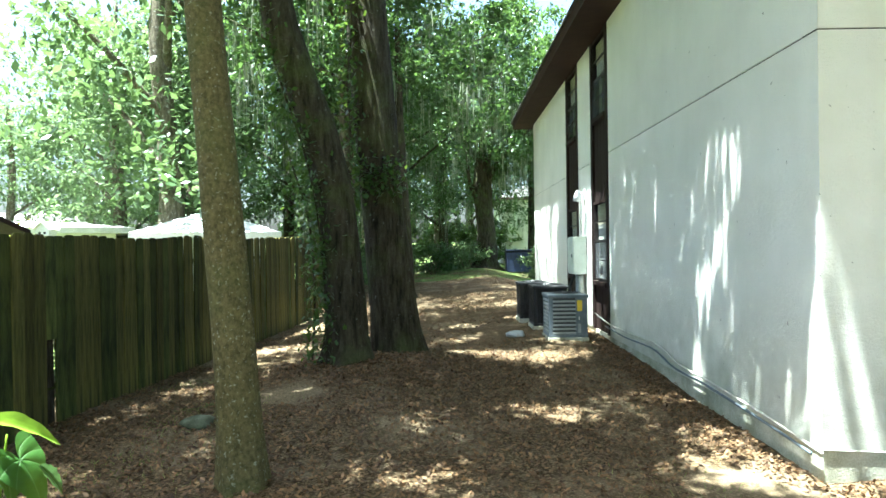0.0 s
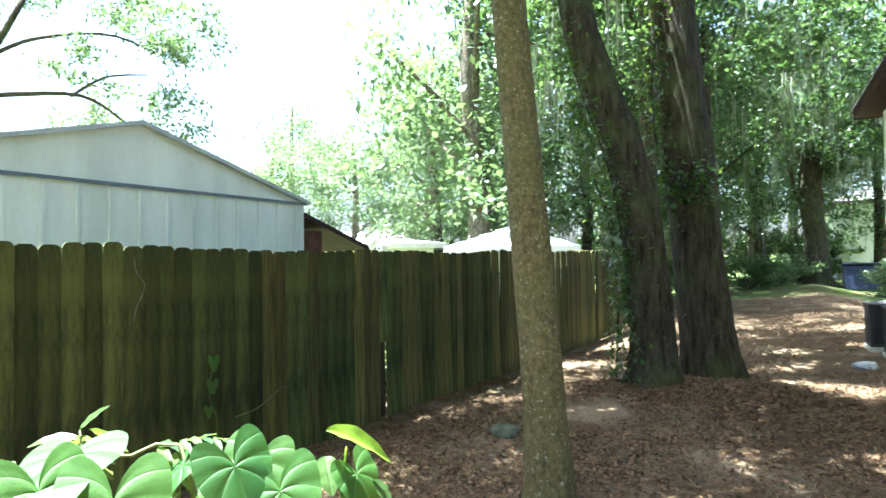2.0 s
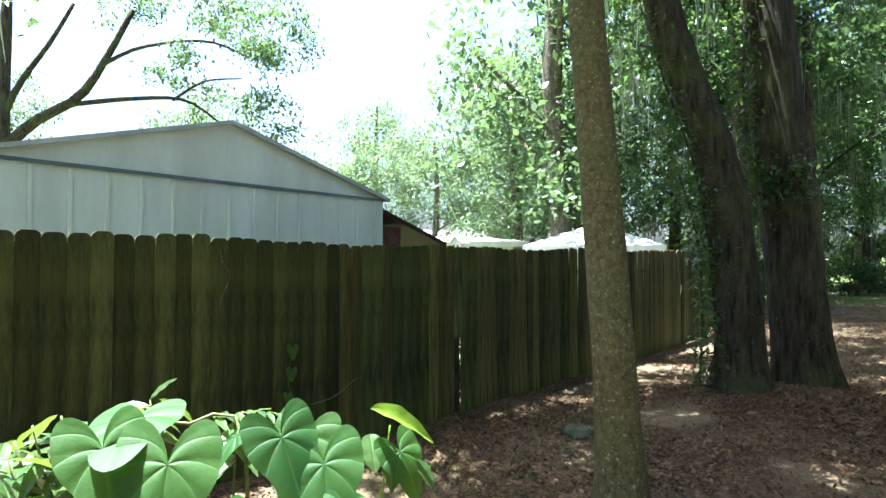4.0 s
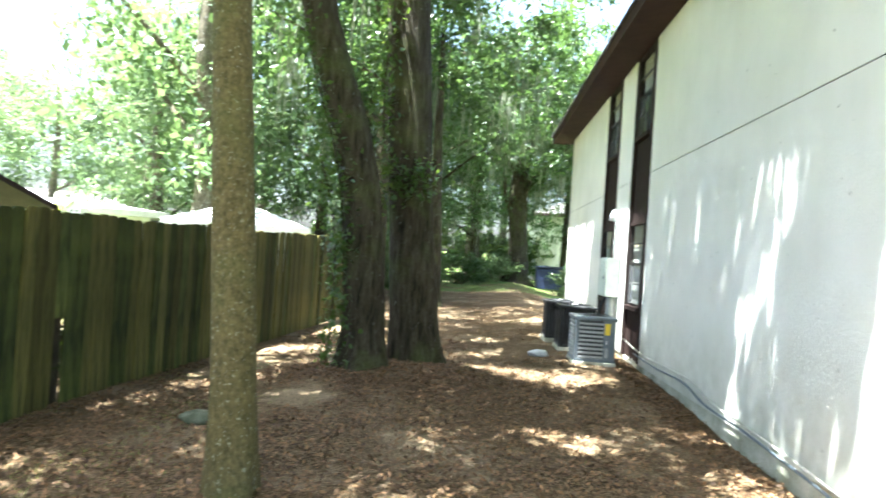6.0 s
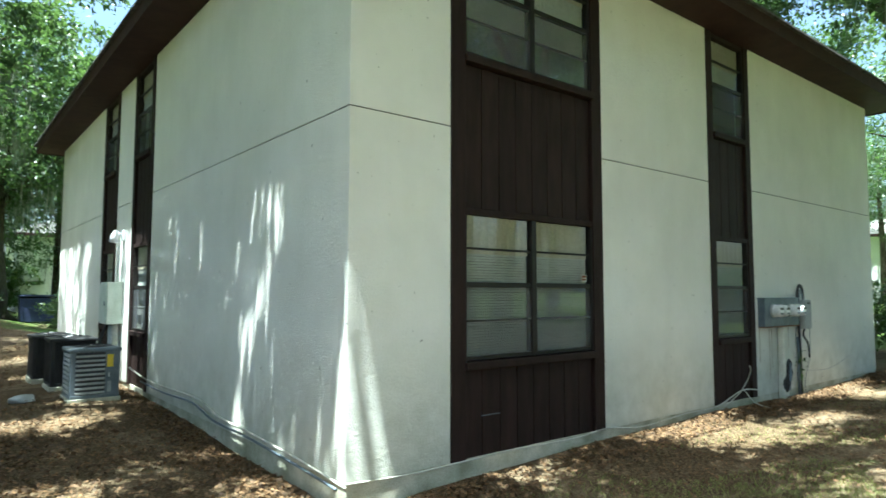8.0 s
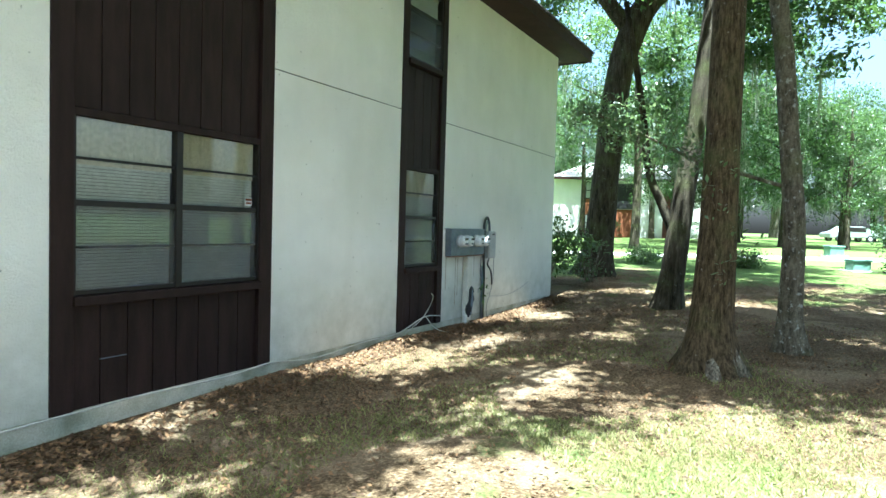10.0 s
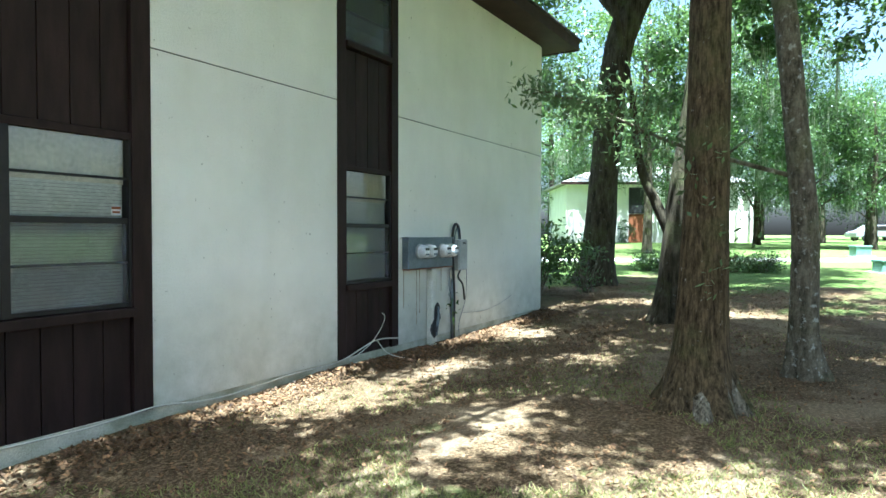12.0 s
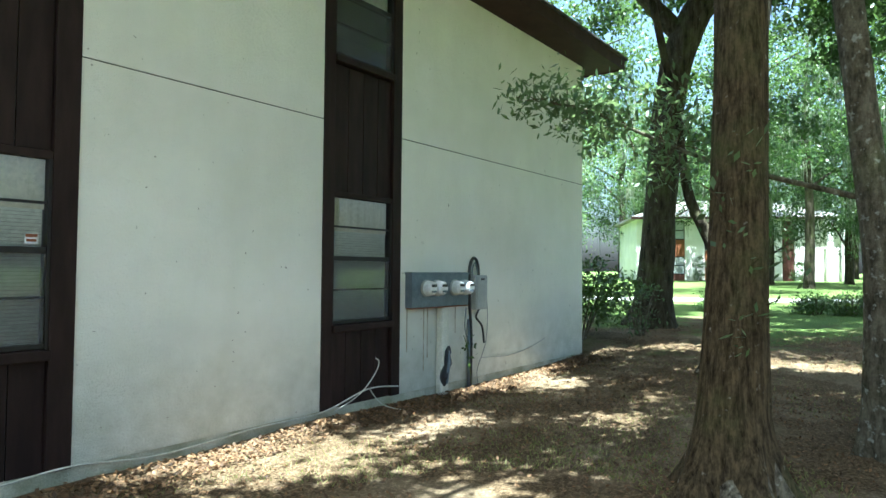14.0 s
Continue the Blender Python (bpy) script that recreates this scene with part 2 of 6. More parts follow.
MOSS = leaf_material("spanish_moss", (0.16, 0.18, 0.13), (0.30, 0.32, 0.24), 0.9, 0.3, (0.3, 0.34, 0.2))
LITTER = leaf_material("fallen_leaf", (0.026, 0.014, 0.006), (0.185, 0.108, 0.048), 0.7, 0.12, (0.4, 0.22, 0.1))
GRASS = leaf_material("grass_blade", (0.07, 0.085, 0.025), (0.26, 0.24, 0.10), 0.6, 0.3)
GROUND = ground_material()
PAVE = surface("pale_concrete_path", (0.42, 0.41, 0.38), (0.58, 0.56, 0.53), 0.9, 2.0, fine=50, bumpy=0.3)
METERGREY = surface("grey_enamel", (0.11, 0.14, 0.165), (0.165, 0.20, 0.23), 0.5, 6.0, bumpy=0.1, metal=0.3)
LIGHTGREY = surface("light_grey_plastic", (0.33, 0.35, 0.35), (0.43, 0.45, 0.44), 0.6, 6.0, bumpy=0.1)
WHITEPL = surface("white_plastic", (0.62, 0.64, 0.66), (0.76, 0.78, 0.8), 0.35, 6.0, bumpy=0.05)
BLACK = surface("black_plastic", (0.012, 0.012, 0.013), (0.028, 0.028, 0.03), 0.5, 6.0, bumpy=0.1)
ACGREY = surface("grey_blue_enamel", (0.12, 0.15, 0.17), (0.19, 0.22, 0.25), 0.45, 5.0, bumpy=0.1, metal=0.2)
ACFIN = surface("condenser_fins", (0.05, 0.055, 0.06), (0.11, 0.115, 0.12), 0.5, 12.0, (1, 1, 8), 90, 0.3, metal=0.6)
YELLOW = surface("yellow_label", (0.75, 0.55, 0.03), (0.85, 0.64, 0.05), 0.5, 5, bumpy=0)
PALEGREEN = surface("pale_green_enamel", (0.52, 0.58, 0.50), (0.64, 0.70, 0.62), 0.5, 5, bumpy=0.1)
UTILGREEN = surface("utility_green", (0.10, 0.20, 0.16), (0.16, 0.28, 0.22), 0.5, 5, bumpy=0.1)
TAN = surface("tan_siding", (0.20, 0.14, 0.085), (0.30, 0.22, 0.14), 0.8, 4, bumpy=0.2)
CABLE = surface("painted_cable", (0.42, 0.42, 0.36), (0.55, 0.54, 0.47), 0.6, 9, bumpy=0.1)
BLUETARP = surface("dark_blue_plastic", (0.012, 0.018, 0.05), (0.025, 0.035, 0.09), 0.5, 4, bumpy=0.2)
CARPAINT = surface("silver_car_paint", (0.4, 0.42, 0.45), (0.5, 0.52, 0.55), 0.3, 2, bumpy=0, metal=0.5)
RUSTDOOR = surface("orange_brown_wood", (0.16, 0.06, 0.028), (0.25, 0.10, 0.045), 0.6, 5, (4, 4, 0.6), bumpy=0.2)


# ---- mesh helpers ----
def finish(bm, name, mat, smooth=False):
    me = bpy.data.meshes.new(name)
    bmesh.ops.recalc_face_normals(bm, faces=bm.faces)
    bm.to_mesh(me)
    bm.free()
    if smooth:
        me.polygons.foreach_set("use_smooth", [True] * len(me.polygons))
    me.materials.append(mat)
    return me


def part(name, bm, mat, parent=None, label="", smooth=False):
    ob = new(name, finish(bm, name, mat, smooth))
    if parent:
        ob.parent = parent
    if label:
        ob["label"] = label
    return ob


def empty(name, at, label, category, group="", kind="", turn=0.0):
    ob = new(name)
    ob.empty_display_size = 0.1
    ob.matrix_basis = pose(*at, 0, 0, turn)
    return tagged(ob, label, category, group, kind)


def box(bm, x0, y0, z0, x1, y1, z1, bevel=0.0):
    vs = [bm.verts.new((x, y, z)) for z in (z0, z1) for x, y in ((x0, y0), (x1, y0), (x1, y1), (x0, y1))]
    fs = [bm.faces.new([vs[i] for i in f]) for f in ((3, 2, 1, 0), (4, 5, 6, 7), (0, 1, 5, 4), (1, 2, 6, 5), (2, 3, 7, 6), (3, 0, 4, 7))]
    if bevel:
        es = list({e for f in fs for e in f.edges})
        bmesh.ops.bevel(bm, geom=es, offset=bevel, segments=2, affect="EDGES", profile=0.5)
    return bm


def boxed(*dims, bevel=0.0):
    return box(bmesh.new(), *dims, bevel=bevel)


def tube(bm, pts, radii, seg=10, wob=0.0, cap=True, seed=0.0, flute=0):
    """A tube through pts with radii; wob: uneven skin; flute: number of root flutes at the first rings."""
    pts = [Vector(p) for p in pts]
    rings = []
    up = Vector((0.13, 1, 0.07)).normalized()
    for i, (p, r) in enumerate(zip(pts, radii)):
        d = (pts[min(i + 1, len(pts) - 1)] - pts[max(i - 1, 0)]).normalized()
        a = d.cross(up)
        if a.length < 0.05:
            a = d.cross(Vector((1, 0, 0)))
        a.normalize()
        b = d.cross(a).normalized()
        ring = []
        for k in range(seg):
            th = 2 * math.pi * k / seg
            rr = r
            if wob:
                q = Vector((math.cos(th) * 1.3 + seed, math.sin(th) * 1.3, p.z * 0.9 + seed))
                rr *= 1 + wob * noise.noise(q) + wob * 0.5 * noise.noise(q * 2.7)
            if flute:
                rr += flute * max(0, 1 - (p - pts[0]).length / 0.7) ** 2 * r * (0.5 + 0.5 * math.cos(th * 5 + seed * 3)) 
            ring.append(bm.verts.new(p + a * (math.cos(th) * rr) + b * (math.sin(th) * rr)))
        rings.append(ring)
    for r0, r1 in zip(rings, rings[1:]):
        for k in range(seg):
            bm.faces.new((r0[k], r0[(k + 1) % seg], r1[(k + 1) % seg], r1[k]))
    if cap:
        bm.faces.new(rings[0][::-1])
        bm.faces.new(rings[-1])
    return bm


def smooth_line(pts, n):
    """n points along a soft curve through pts."""
    pts = [Vector(p) for p in pts]
    out = []
    for i in range(n):
        t = i / (n - 1) * (len(pts) - 1)
        k = min(int(t), len(pts) - 2)
        f = t - k
        p0, p1, p2, p3 = pts[max(k - 1, 0)], pts[k], pts[k + 1], pts[min(k + 2, len(pts) - 1)]
        out.append(0.5 * ((2 * p1) + (p2 - p0) * f + (2 * p0 - 5 * p1 + 4 * p2 - p3) * f * f + (3 * p1 - p0 - 3 * p2 + p3) * f ** 3))
    return out


def lerp(a, b, t):
    return a + (b - a) * t


def quads_mesh(name, corners, mat):
    """A mesh of loose quads from an (n, 4, 3) array."""
    n = len(corners)
    me = bpy.data.meshes.new(name)
    me.vertices.add(4 * n)
    me.vertices.foreach_set("co", corners.reshape(-1).astype(np.float32))
    me.loops.add(4 * n)
    me.loops.foreach_set("vertex_index", np.arange(4 * n, dtype=np.int32))
    me.polygons.add(n)
    me.polygons.foreach_set("loop_start", np.arange(0, 4 * n, 4, dtype=np.int32))
    me.polygons.foreach_set("loop_total", np.full(n, 4, dtype=np.int32))
    me.update(calc_edges=True)
    me.materials.append(mat)
    return me


def leaf_quads(rng, centres, size, flat=0.5, slim=0.5):
    """Diamond leaves at centres: random turn, tilted; flat 1 lies level."""
    n = len(centres)
    az = rng.uniform(0, 2 * np.pi, n)
    tilt = rng.normal(0, 1.0 - 0.75 * flat, n)
    s = size * rng.uniform(0.6, 1.35, n)
    d = np.stack([np.cos(az) * np.cos(tilt), np.sin(az) * np.cos(tilt), np.sin(tilt)], 1)
    side = np.stack([-np.sin(az), np.cos(az), rng.normal(0, 1.0 - 0.8 * flat, n)], 1)
    side /= np.linalg.norm(side, axis=1, keepdims=True)
    L, W = s[:, None] * d * 0.5, s[:, None] * side * 0.5 * slim
    return np.stack([centres - L, centres + W, centres + L, centres - W], 1)


def clumps(rng, centres, per, radius, squash=0.7):
    """per points round each centre."""
    c = np.repeat(np.asarray(centres), per, 0)
    o = rng.normal(0, 1, c.shape) * radius * 0.55
    o[:, 2] *= squash
    return c + o


def gz(x, y):
    """The lie of the land."""
    open_yard = float(np.interp(x, [-8, 2, 10, 18, 28, 55, 120], [-0.12, -0.06, 0.06, 0.20, 0.32, 0.68, 1.2]))
    by_wall = float(np.interp(x, [3.0, 3.7, 5, 6.7, 9, 12, 15, 18], [-0.22, -0.21, -0.17, -0.11, -0.08, -0.10, -0.03, 0.18]))
    e = lerp(open_yard, by_wall, min(1, max(0, (y - 2.2) / 2.4)) if x < 18 else 0)
    side = float(np.interp(y, [5, 7, 8.7, 11, 19], [-0.21, -0.17, -0.03, 0.02, 0.10]))
    fence_side = float(np.interp(x, [-60, -3.2, -2.0, 0.5], [-0.3, -0.25, -0.2, -0.13]))
    w = float(np.interp(x, [0.3, 2.6, 3.6], [fence_side, lerp(fence_side, side, 0.75), side])) if x > 0.3 else fence_side
    f = min(1, max(0, (4.6 - x) / 1.6))
    g = min(1, max(0, (y - 2.0) / 3.0))
    z = lerp(e, w, f * g)
    if x < 10 and y > 20:
        z += 0.016 * (y - 20) * min(1, (10 - x) / 6)
    return z + 0.18 * math.exp(-((x - 0.2) ** 2 + (y - 8.9) ** 2) / 1.2)


def soil(x, y):
    """The height of the soil with its small unevenness."""
    z = gz(x, y)
    if -8 < x < 24 and -8 < y < 26:
        z += 0.025 * noise.noise(Vector((x * 0.9, y * 0.9, 0))) + 0.018 * noise.noise(Vector((x * 4.1, y * 4.1, 3)))
    return z


# ---- ground ----
def build_ground():
    xs = np.unique(np.concatenate([np.linspace(-220, -40, 10), np.linspace(-40, -7, 24), np.arange(-7, 20, 0.16), np.linspace(20, 60, 60), np.linspace(60, 260, 14)]))
    ys = np.unique(np.concatenate([np.linspace(-220, -40, 10), np.linspace(-40, -6, 24), np.arange(-6, 16, 0.16), np.linspace(16, 50, 60), np.linspace(50, 260, 14)]))
    nx, ny = len(xs), len(ys)
    verts, lawn = [], []
    for y in ys:
        for x in xs:
            z = soil(x, y)
            verts.append((x, y, z))
            far = min(1, max(0, (x - 11) / 12))
            near = math.exp(-((x - 5.0) ** 2 / 14 + (y - 1.2) ** 2 / 7)) * 0.22
            north = 0.35 if y > 27 else 0
            west = 0.3 if x < -3.5 else 0
            strip = 0.12 * math.exp(-((x + 1.6) ** 2) / 0.8)
            start = 0.15 * math.exp(-((x - 2.0) ** 2 / 1.6 + (y - 3.3) ** 2 / 0.8))
            lawn.append(max(0.45 * far if far else 0, near, start, north, west, strip))
    faces = [(j * nx + i, j * nx + i + 1, (j + 1) * nx + i + 1, (j + 1) * nx + i) for j in range(ny - 1) for i in range(nx - 1)]
    me = bpy.data.meshes.new("ground")
    me.from_pydata(verts, [], faces)
    at = me.attributes.new("lawn", "FLOAT", "POINT")
    at.data.foreach_set("value", lawn)
    me.polygons.foreach_set("use_smooth", [True] * len(me.polygons))
    me.materials.append(GROUND)
    return tagged(new("ground", me), "brown soil with leaf litter turning to patchy lawn", "ground", kind="structure")


build_ground()

# ---- apartment building ----
X0, X1, Y0, Y1 = 3.67, 14.84, 5.03, 18.95
TOP, JOINT, TH = 4.90, 2.862, 0.20
STEMZ = 0.0


def wall_run(name, axis, spans, label):
    """A stucco wall along x (at y = Y0 / Y1) or y (at x = X0 / X1) in spans, in two lifts with a recessed joint between."""
    root = empty(name, (0, 0, 0), label, "wall", kind="structure")
    fixed, inward = axis[1], axis[2]
    for a, b in spans:
        for z0, z1 in ((STEMZ, JOINT - 0.006), (JOINT + 0.006, TOP)):
            lo, hi = sorted((fixed, fixed + inward * TH))
            bm = boxed(a, lo, z0, b, hi, z1) if axis[0] == "x" else boxed(lo, a, z0, hi, b, z1)
            part("stucco_panel", bm, STUCCO, root)
        lo, hi = sorted((fixed + inward * 0.012, fixed + inward * (TH - 0.01)))
        bm = boxed(a, lo, JOINT - 0.006, b, hi, JOINT + 0.006) if axis[0] == "x" else boxed(lo, a, JOINT - 0.006, hi, b, JOINT + 0.006)
        part("control_joint", bm, DARKGAP, root)
    return root


BAYS_S = [(4.67, 6.76), (9.00, 10.15)]
BAYS_W = [(10.6, 11.75), (12.85, 14.0)]
wall_run("wall_south", ("x", Y0, 1), [(X0, 4.67), (6.76, 9.0), (10.15, X1)], "cream painted stucco wall with a horizontal joint")
wall_run("wall_west", ("y", X0, 1), [(Y0 + TH, 10.6), (11.75, 12.85), (14.0, Y1)], "cream painted stucco wall streaked with sunlight")
wall_run("wall_north", ("x", Y1, -1), [(X0 + TH, X1 - TH)], "cream painted stucco wall")
wall_run("wall_east", ("y", X1, -1), [(Y0 + TH, Y1)], "cream painted stucco wall")
stem = bmesh.new()
for d in ((X0 + 0.012, Y0 + 0.012, -0.5, X1 - 0.012, Y0 + 0.25, STEMZ), (X0 + 0.012, Y0 + 0.25, -0.5, X0 + 0.25, Y1 - 0.25, STEMZ),
          (X1 - 0.25, Y0 + 0.25, -0.5, X1 - 0.012, Y1 - 0.25, STEMZ), (X0 + 0.012, Y1 - 0.25, -0.5, X1 - 0.012, Y1 - 0.012, STEMZ)):
    box(stem, *d)
tagged(part("foundation", stem, STEM), "green-stained concrete stem wall at the foot", "foundation", kind="structure")
for nm, z in (("floor", 0.10), ("floor", JOINT - 0.1), ("ceiling", TOP - 0.06)):
    tagged(part(nm, boxed(X0 + 0.21, Y0 + 0.21, z, X1 - 0.21, Y1 - 0.21, z + 0.05), ROOM), "plain painted slab inside the apartments", nm, kind="structure")
tagged(part("wall_inner", boxed(X0 + 2.9, Y0 + 2.2, 0.16, X1 - 0.3, Y0 + 2.3, TOP - 0.07), ROOM), "plain inner room wall", "wall", kind="structure")
tagged(part("wall_inner", boxed(X0 + 2.2, Y0 + 0.3, 0.16, X0 + 2.3, Y1 - 0.3, TOP - 0.07), ROOM), "plain inner room wall", "wall", kind="structure")


def roof():
    root = empty("roof", (0, 0, 0), "low hip roof with dark shingles and brown fascia", "roof", kind="structure")
    o, z0, z1 = 0.54, TOP, TOP + 0.16
    a, b, c, d = X0 - o, X1 + o, Y0 - o, Y1 + o
    part("soffit", boxed(a + 0.03, c + 0.03, z0, b - 0.03, d - 0.03, z0 + 0.03), SOFFIT, root, "dark brown painted soffit")
    for dims in ((a, c, z0 - 0.02, b, c + 0.03, z1), (a, d - 0.03, z0 - 0.02, b, d, z1), (a, c + 0.03, z0 - 0.02, a + 0.03, d - 0.03, z1), (b - 0.03, c + 0.03, z0 - 0.02, b, d - 0.03, z1)):
        part("fascia", boxed(*dims), SOFFIT, root)
    bm = bmesh.new()
    rise, half = 2.0, (b - a) / 2
    e = 0.05
    base = [(a - e, c - e), (b + e, c - e), (b + e, d + e), (a - e, d + e)]
    lo = [bm.verts.new((x, y, z1)) for x, y in base]
    hi = [bm.verts.new((x, y, z1 + 0.03)) for x, y in base]
    r0, r1 = bm.verts.new(((a + b) / 2, c + half, z1 + rise)), bm.verts.new(((a + b) / 2, d - half, z1 + rise))
    bm.faces.new(lo[::-1])
    for i in range(4):
        bm.faces.new((lo[i], lo[(i + 1) % 4], hi[(i + 1) % 4], hi[i]))
    bm.faces.new((hi[0], hi[1], r0))
    bm.faces.new((hi[1], hi[2], r1, r0))
    bm.faces.new((hi[2], hi[3], r1))
    bm.faces.new((hi[3], hi[0], r0, r1))
    part("shingles", bm, SHINGLE, root, "dark weathered shingles")


roof()


def bay(m, width, number, twin, label):
    """A brown bay of two stacked windows; local x runs along the wall, y goes into it, z up."""
    root = tagged(new("trim"), label, "window bay", kind="structure")
    root.matrix_basis = m
    root.name = "trim_bay"
    post = 0.14 if width < 1.5 else 0.165
    gl, gr = post + 0.02, width - post - 0.02
    part("post", boxed(0.002, -0.015, 0.0, post, 0.12, TOP - 0.005, bevel=0.004), BROWN, root)
    part("post", boxed(width - post, -0.015, 0.0, width - 0.002, 0.12, TOP - 0.005, bevel=0.004), BROWN, root)
    # grooved boards below, between and above the windows
    for z0, z1 in ((0.0, 0.76), (2.17, 3.46), (4.84, TOP - 0.005)):
        n = max(3, round((gr - gl) / 0.205))
        w = (width - 2 * post) / n
        for i in range(n):
            part("siding_board", boxed(post + i * w + 0.004, 0.025, z0, post + (i + 1) * w - 0.004, 0.09, z1, bevel=0.003), BROWN, root)
        part("backing", boxed(post, 0.045, z0, width - post, 0.11, z1), DARKGAP, root)
    for z0 in (0.83, 3.545):
        z1 = z0 + 1.28
        win = tagged(new("window_%d" % number), "bronze-framed sliding sash window with white blinds", "window", kind="structure")
        number += 1
        win.matrix_basis = m
        part("window_sill", boxed(post - 0.01, -0.045, z0 - 0.075, width - post + 0.01, 0.1, z0 - 0.005, bevel=0.006), BROWN, win)
        part("window_head", boxed(post, -0.005, z1, width - post, 0.1, z1 + 0.055, bevel=0.004), BROWN, win)
        part("window_frame", boxed(post, 0.0, z0, gl, 0.1, z1), SASH, win)
        part("window_frame", boxed(gr, 0.0, z0, width - post, 0.1, z1), SASH, win)
        lights = [(gl, gr)] if not twin else [(gl, width / 2 - 0.03), (width / 2 + 0.03, gr)]
        if twin:
            part("mullion", boxed(width / 2 - 0.03, 0.0, z0, width / 2 + 0.03, 0.09, z1, bevel=0.003), SASH, win)
        mid = z0 + 0.64
        for a, b in lights:
            part("meeting_rail", boxed(a, 0.015, mid, b, 0.07, mid + 0.045, bevel=0.003), SASH, win)
            part("bottom_rail", boxed(a, 0.012, z0 + 0.004, b, 0.06, z0 + 0.035), SASH, win)
            for zz in (z0 + 0.335, z0 + 0.975):
                part("glazing_bar", boxed(a, 0.022, zz, b, 0.05, zz + 0.018), SASH, win)
            for k, (p0, p1) in enumerate(((z0 + 0.035, z0 + 0.335), (z0 + 0.353, mid), (mid + 0.045, z0 + 0.975), (z0 + 0.993, z1))):
                bm = bmesh.new()
                bm.faces.new([bm.verts.new(v) for v in ((a, 0.035, p0), (b, 0.035, p0), (b, 0.035, p1), (a, 0.035, p1))])
                g = part("pane", bm, GLASS, win)
                g.visible_shadow = False
            bm = bmesh.new()
            bm.faces.new([bm.verts.new(v) for v in ((a + 0.004, 0.019, z0 + 0.037), (b - 0.004, 0.019, z0 + 0.037), (b - 0.004, 0.019, mid - 0.002), (a + 0.004, 0.019, mid - 0.002))])
            part("insect_screen", bm, SCREEN, win, "grey insect screen")
            # blind of level slats, with a cream valance above
            bm = bmesh.new()
            z = z0 + 0.02 if twin or z0 < 2 else z0 + 0.72
            while z < z1 - 0.30:
                box(bm, a + 0.01, 0.075, z, b - 0.01, 0.078, z + 0.0225)
                z += 0.0250
            part("blind", bm, BLIND, win, "white slatted blind")
            bm = bmesh.new()
            n = 24
            rows = []
            for zz in (z1 - 0.34, z1):
                rows.append([bm.verts.new((lerp(a, b, i / n), 0.066 + 0.005 * math.sin(i * 1.9), zz)) for i in range(n + 1)])
            for i in range(n):
                bm.faces.new((rows[0][i], rows[0][i + 1], rows[1][i + 1], rows[1][i]))
            part("valance", bm, CREAM, win, "cream cloth valance")


bay(pose(BAYS_S[0][0], Y0, 0), BAYS_S[0][1] - BAYS_S[0][0], 1, True, "dark brown grooved siding bay with two stacked windows")
bay(pose(BAYS_S[1][0], Y0, 0), BAYS_S[1][1] - BAYS_S[1][0], 3, False, "narrow dark brown siding bay with stacked windows")
bay(pose(X0, BAYS_W[0][1], 0, 0, 0, -90), BAYS_W[0][1] - BAYS_W[0][0], 5, False, "narrow dark brown siding bay with stacked windows")
bay(pose(X0, BAYS_W[1][1], 0, 0, 0, -90), BAYS_W[1][1] - BAYS_W[1][0], 7, False, "narrow dark brown siding bay with stacked windows")


# ---- fence ----
def fence_x(y):
    return -2.99 + 0.083 * (y - 2.86)


def picket_mesh(w, h, mat):
    bm = bmesh.new()
    e = 0.035
    prof = [(-w / 2, 0), (w / 2, 0), (w / 2, h - e), (w / 2 - 0.012, h - 0.012), (w / 2 - e, h), (-w / 2 + e, h), (-w / 2 + 0.012, h - 0.012), (-w / 2, h - e)]
    f = [bm.verts.new((0.0, u, v)) for u, v in prof]
    b = [bm.verts.new((0.018, u, v)) for u, v in prof]
    bm.faces.new(f[::-1])
    bm.faces.new(b)
    for i in range(len(prof)):
        j = (i + 1) % len(prof)
        bm.faces.new((f[i], f[j], b[j], b[i]))
    return finish(bm, "picket", mat)


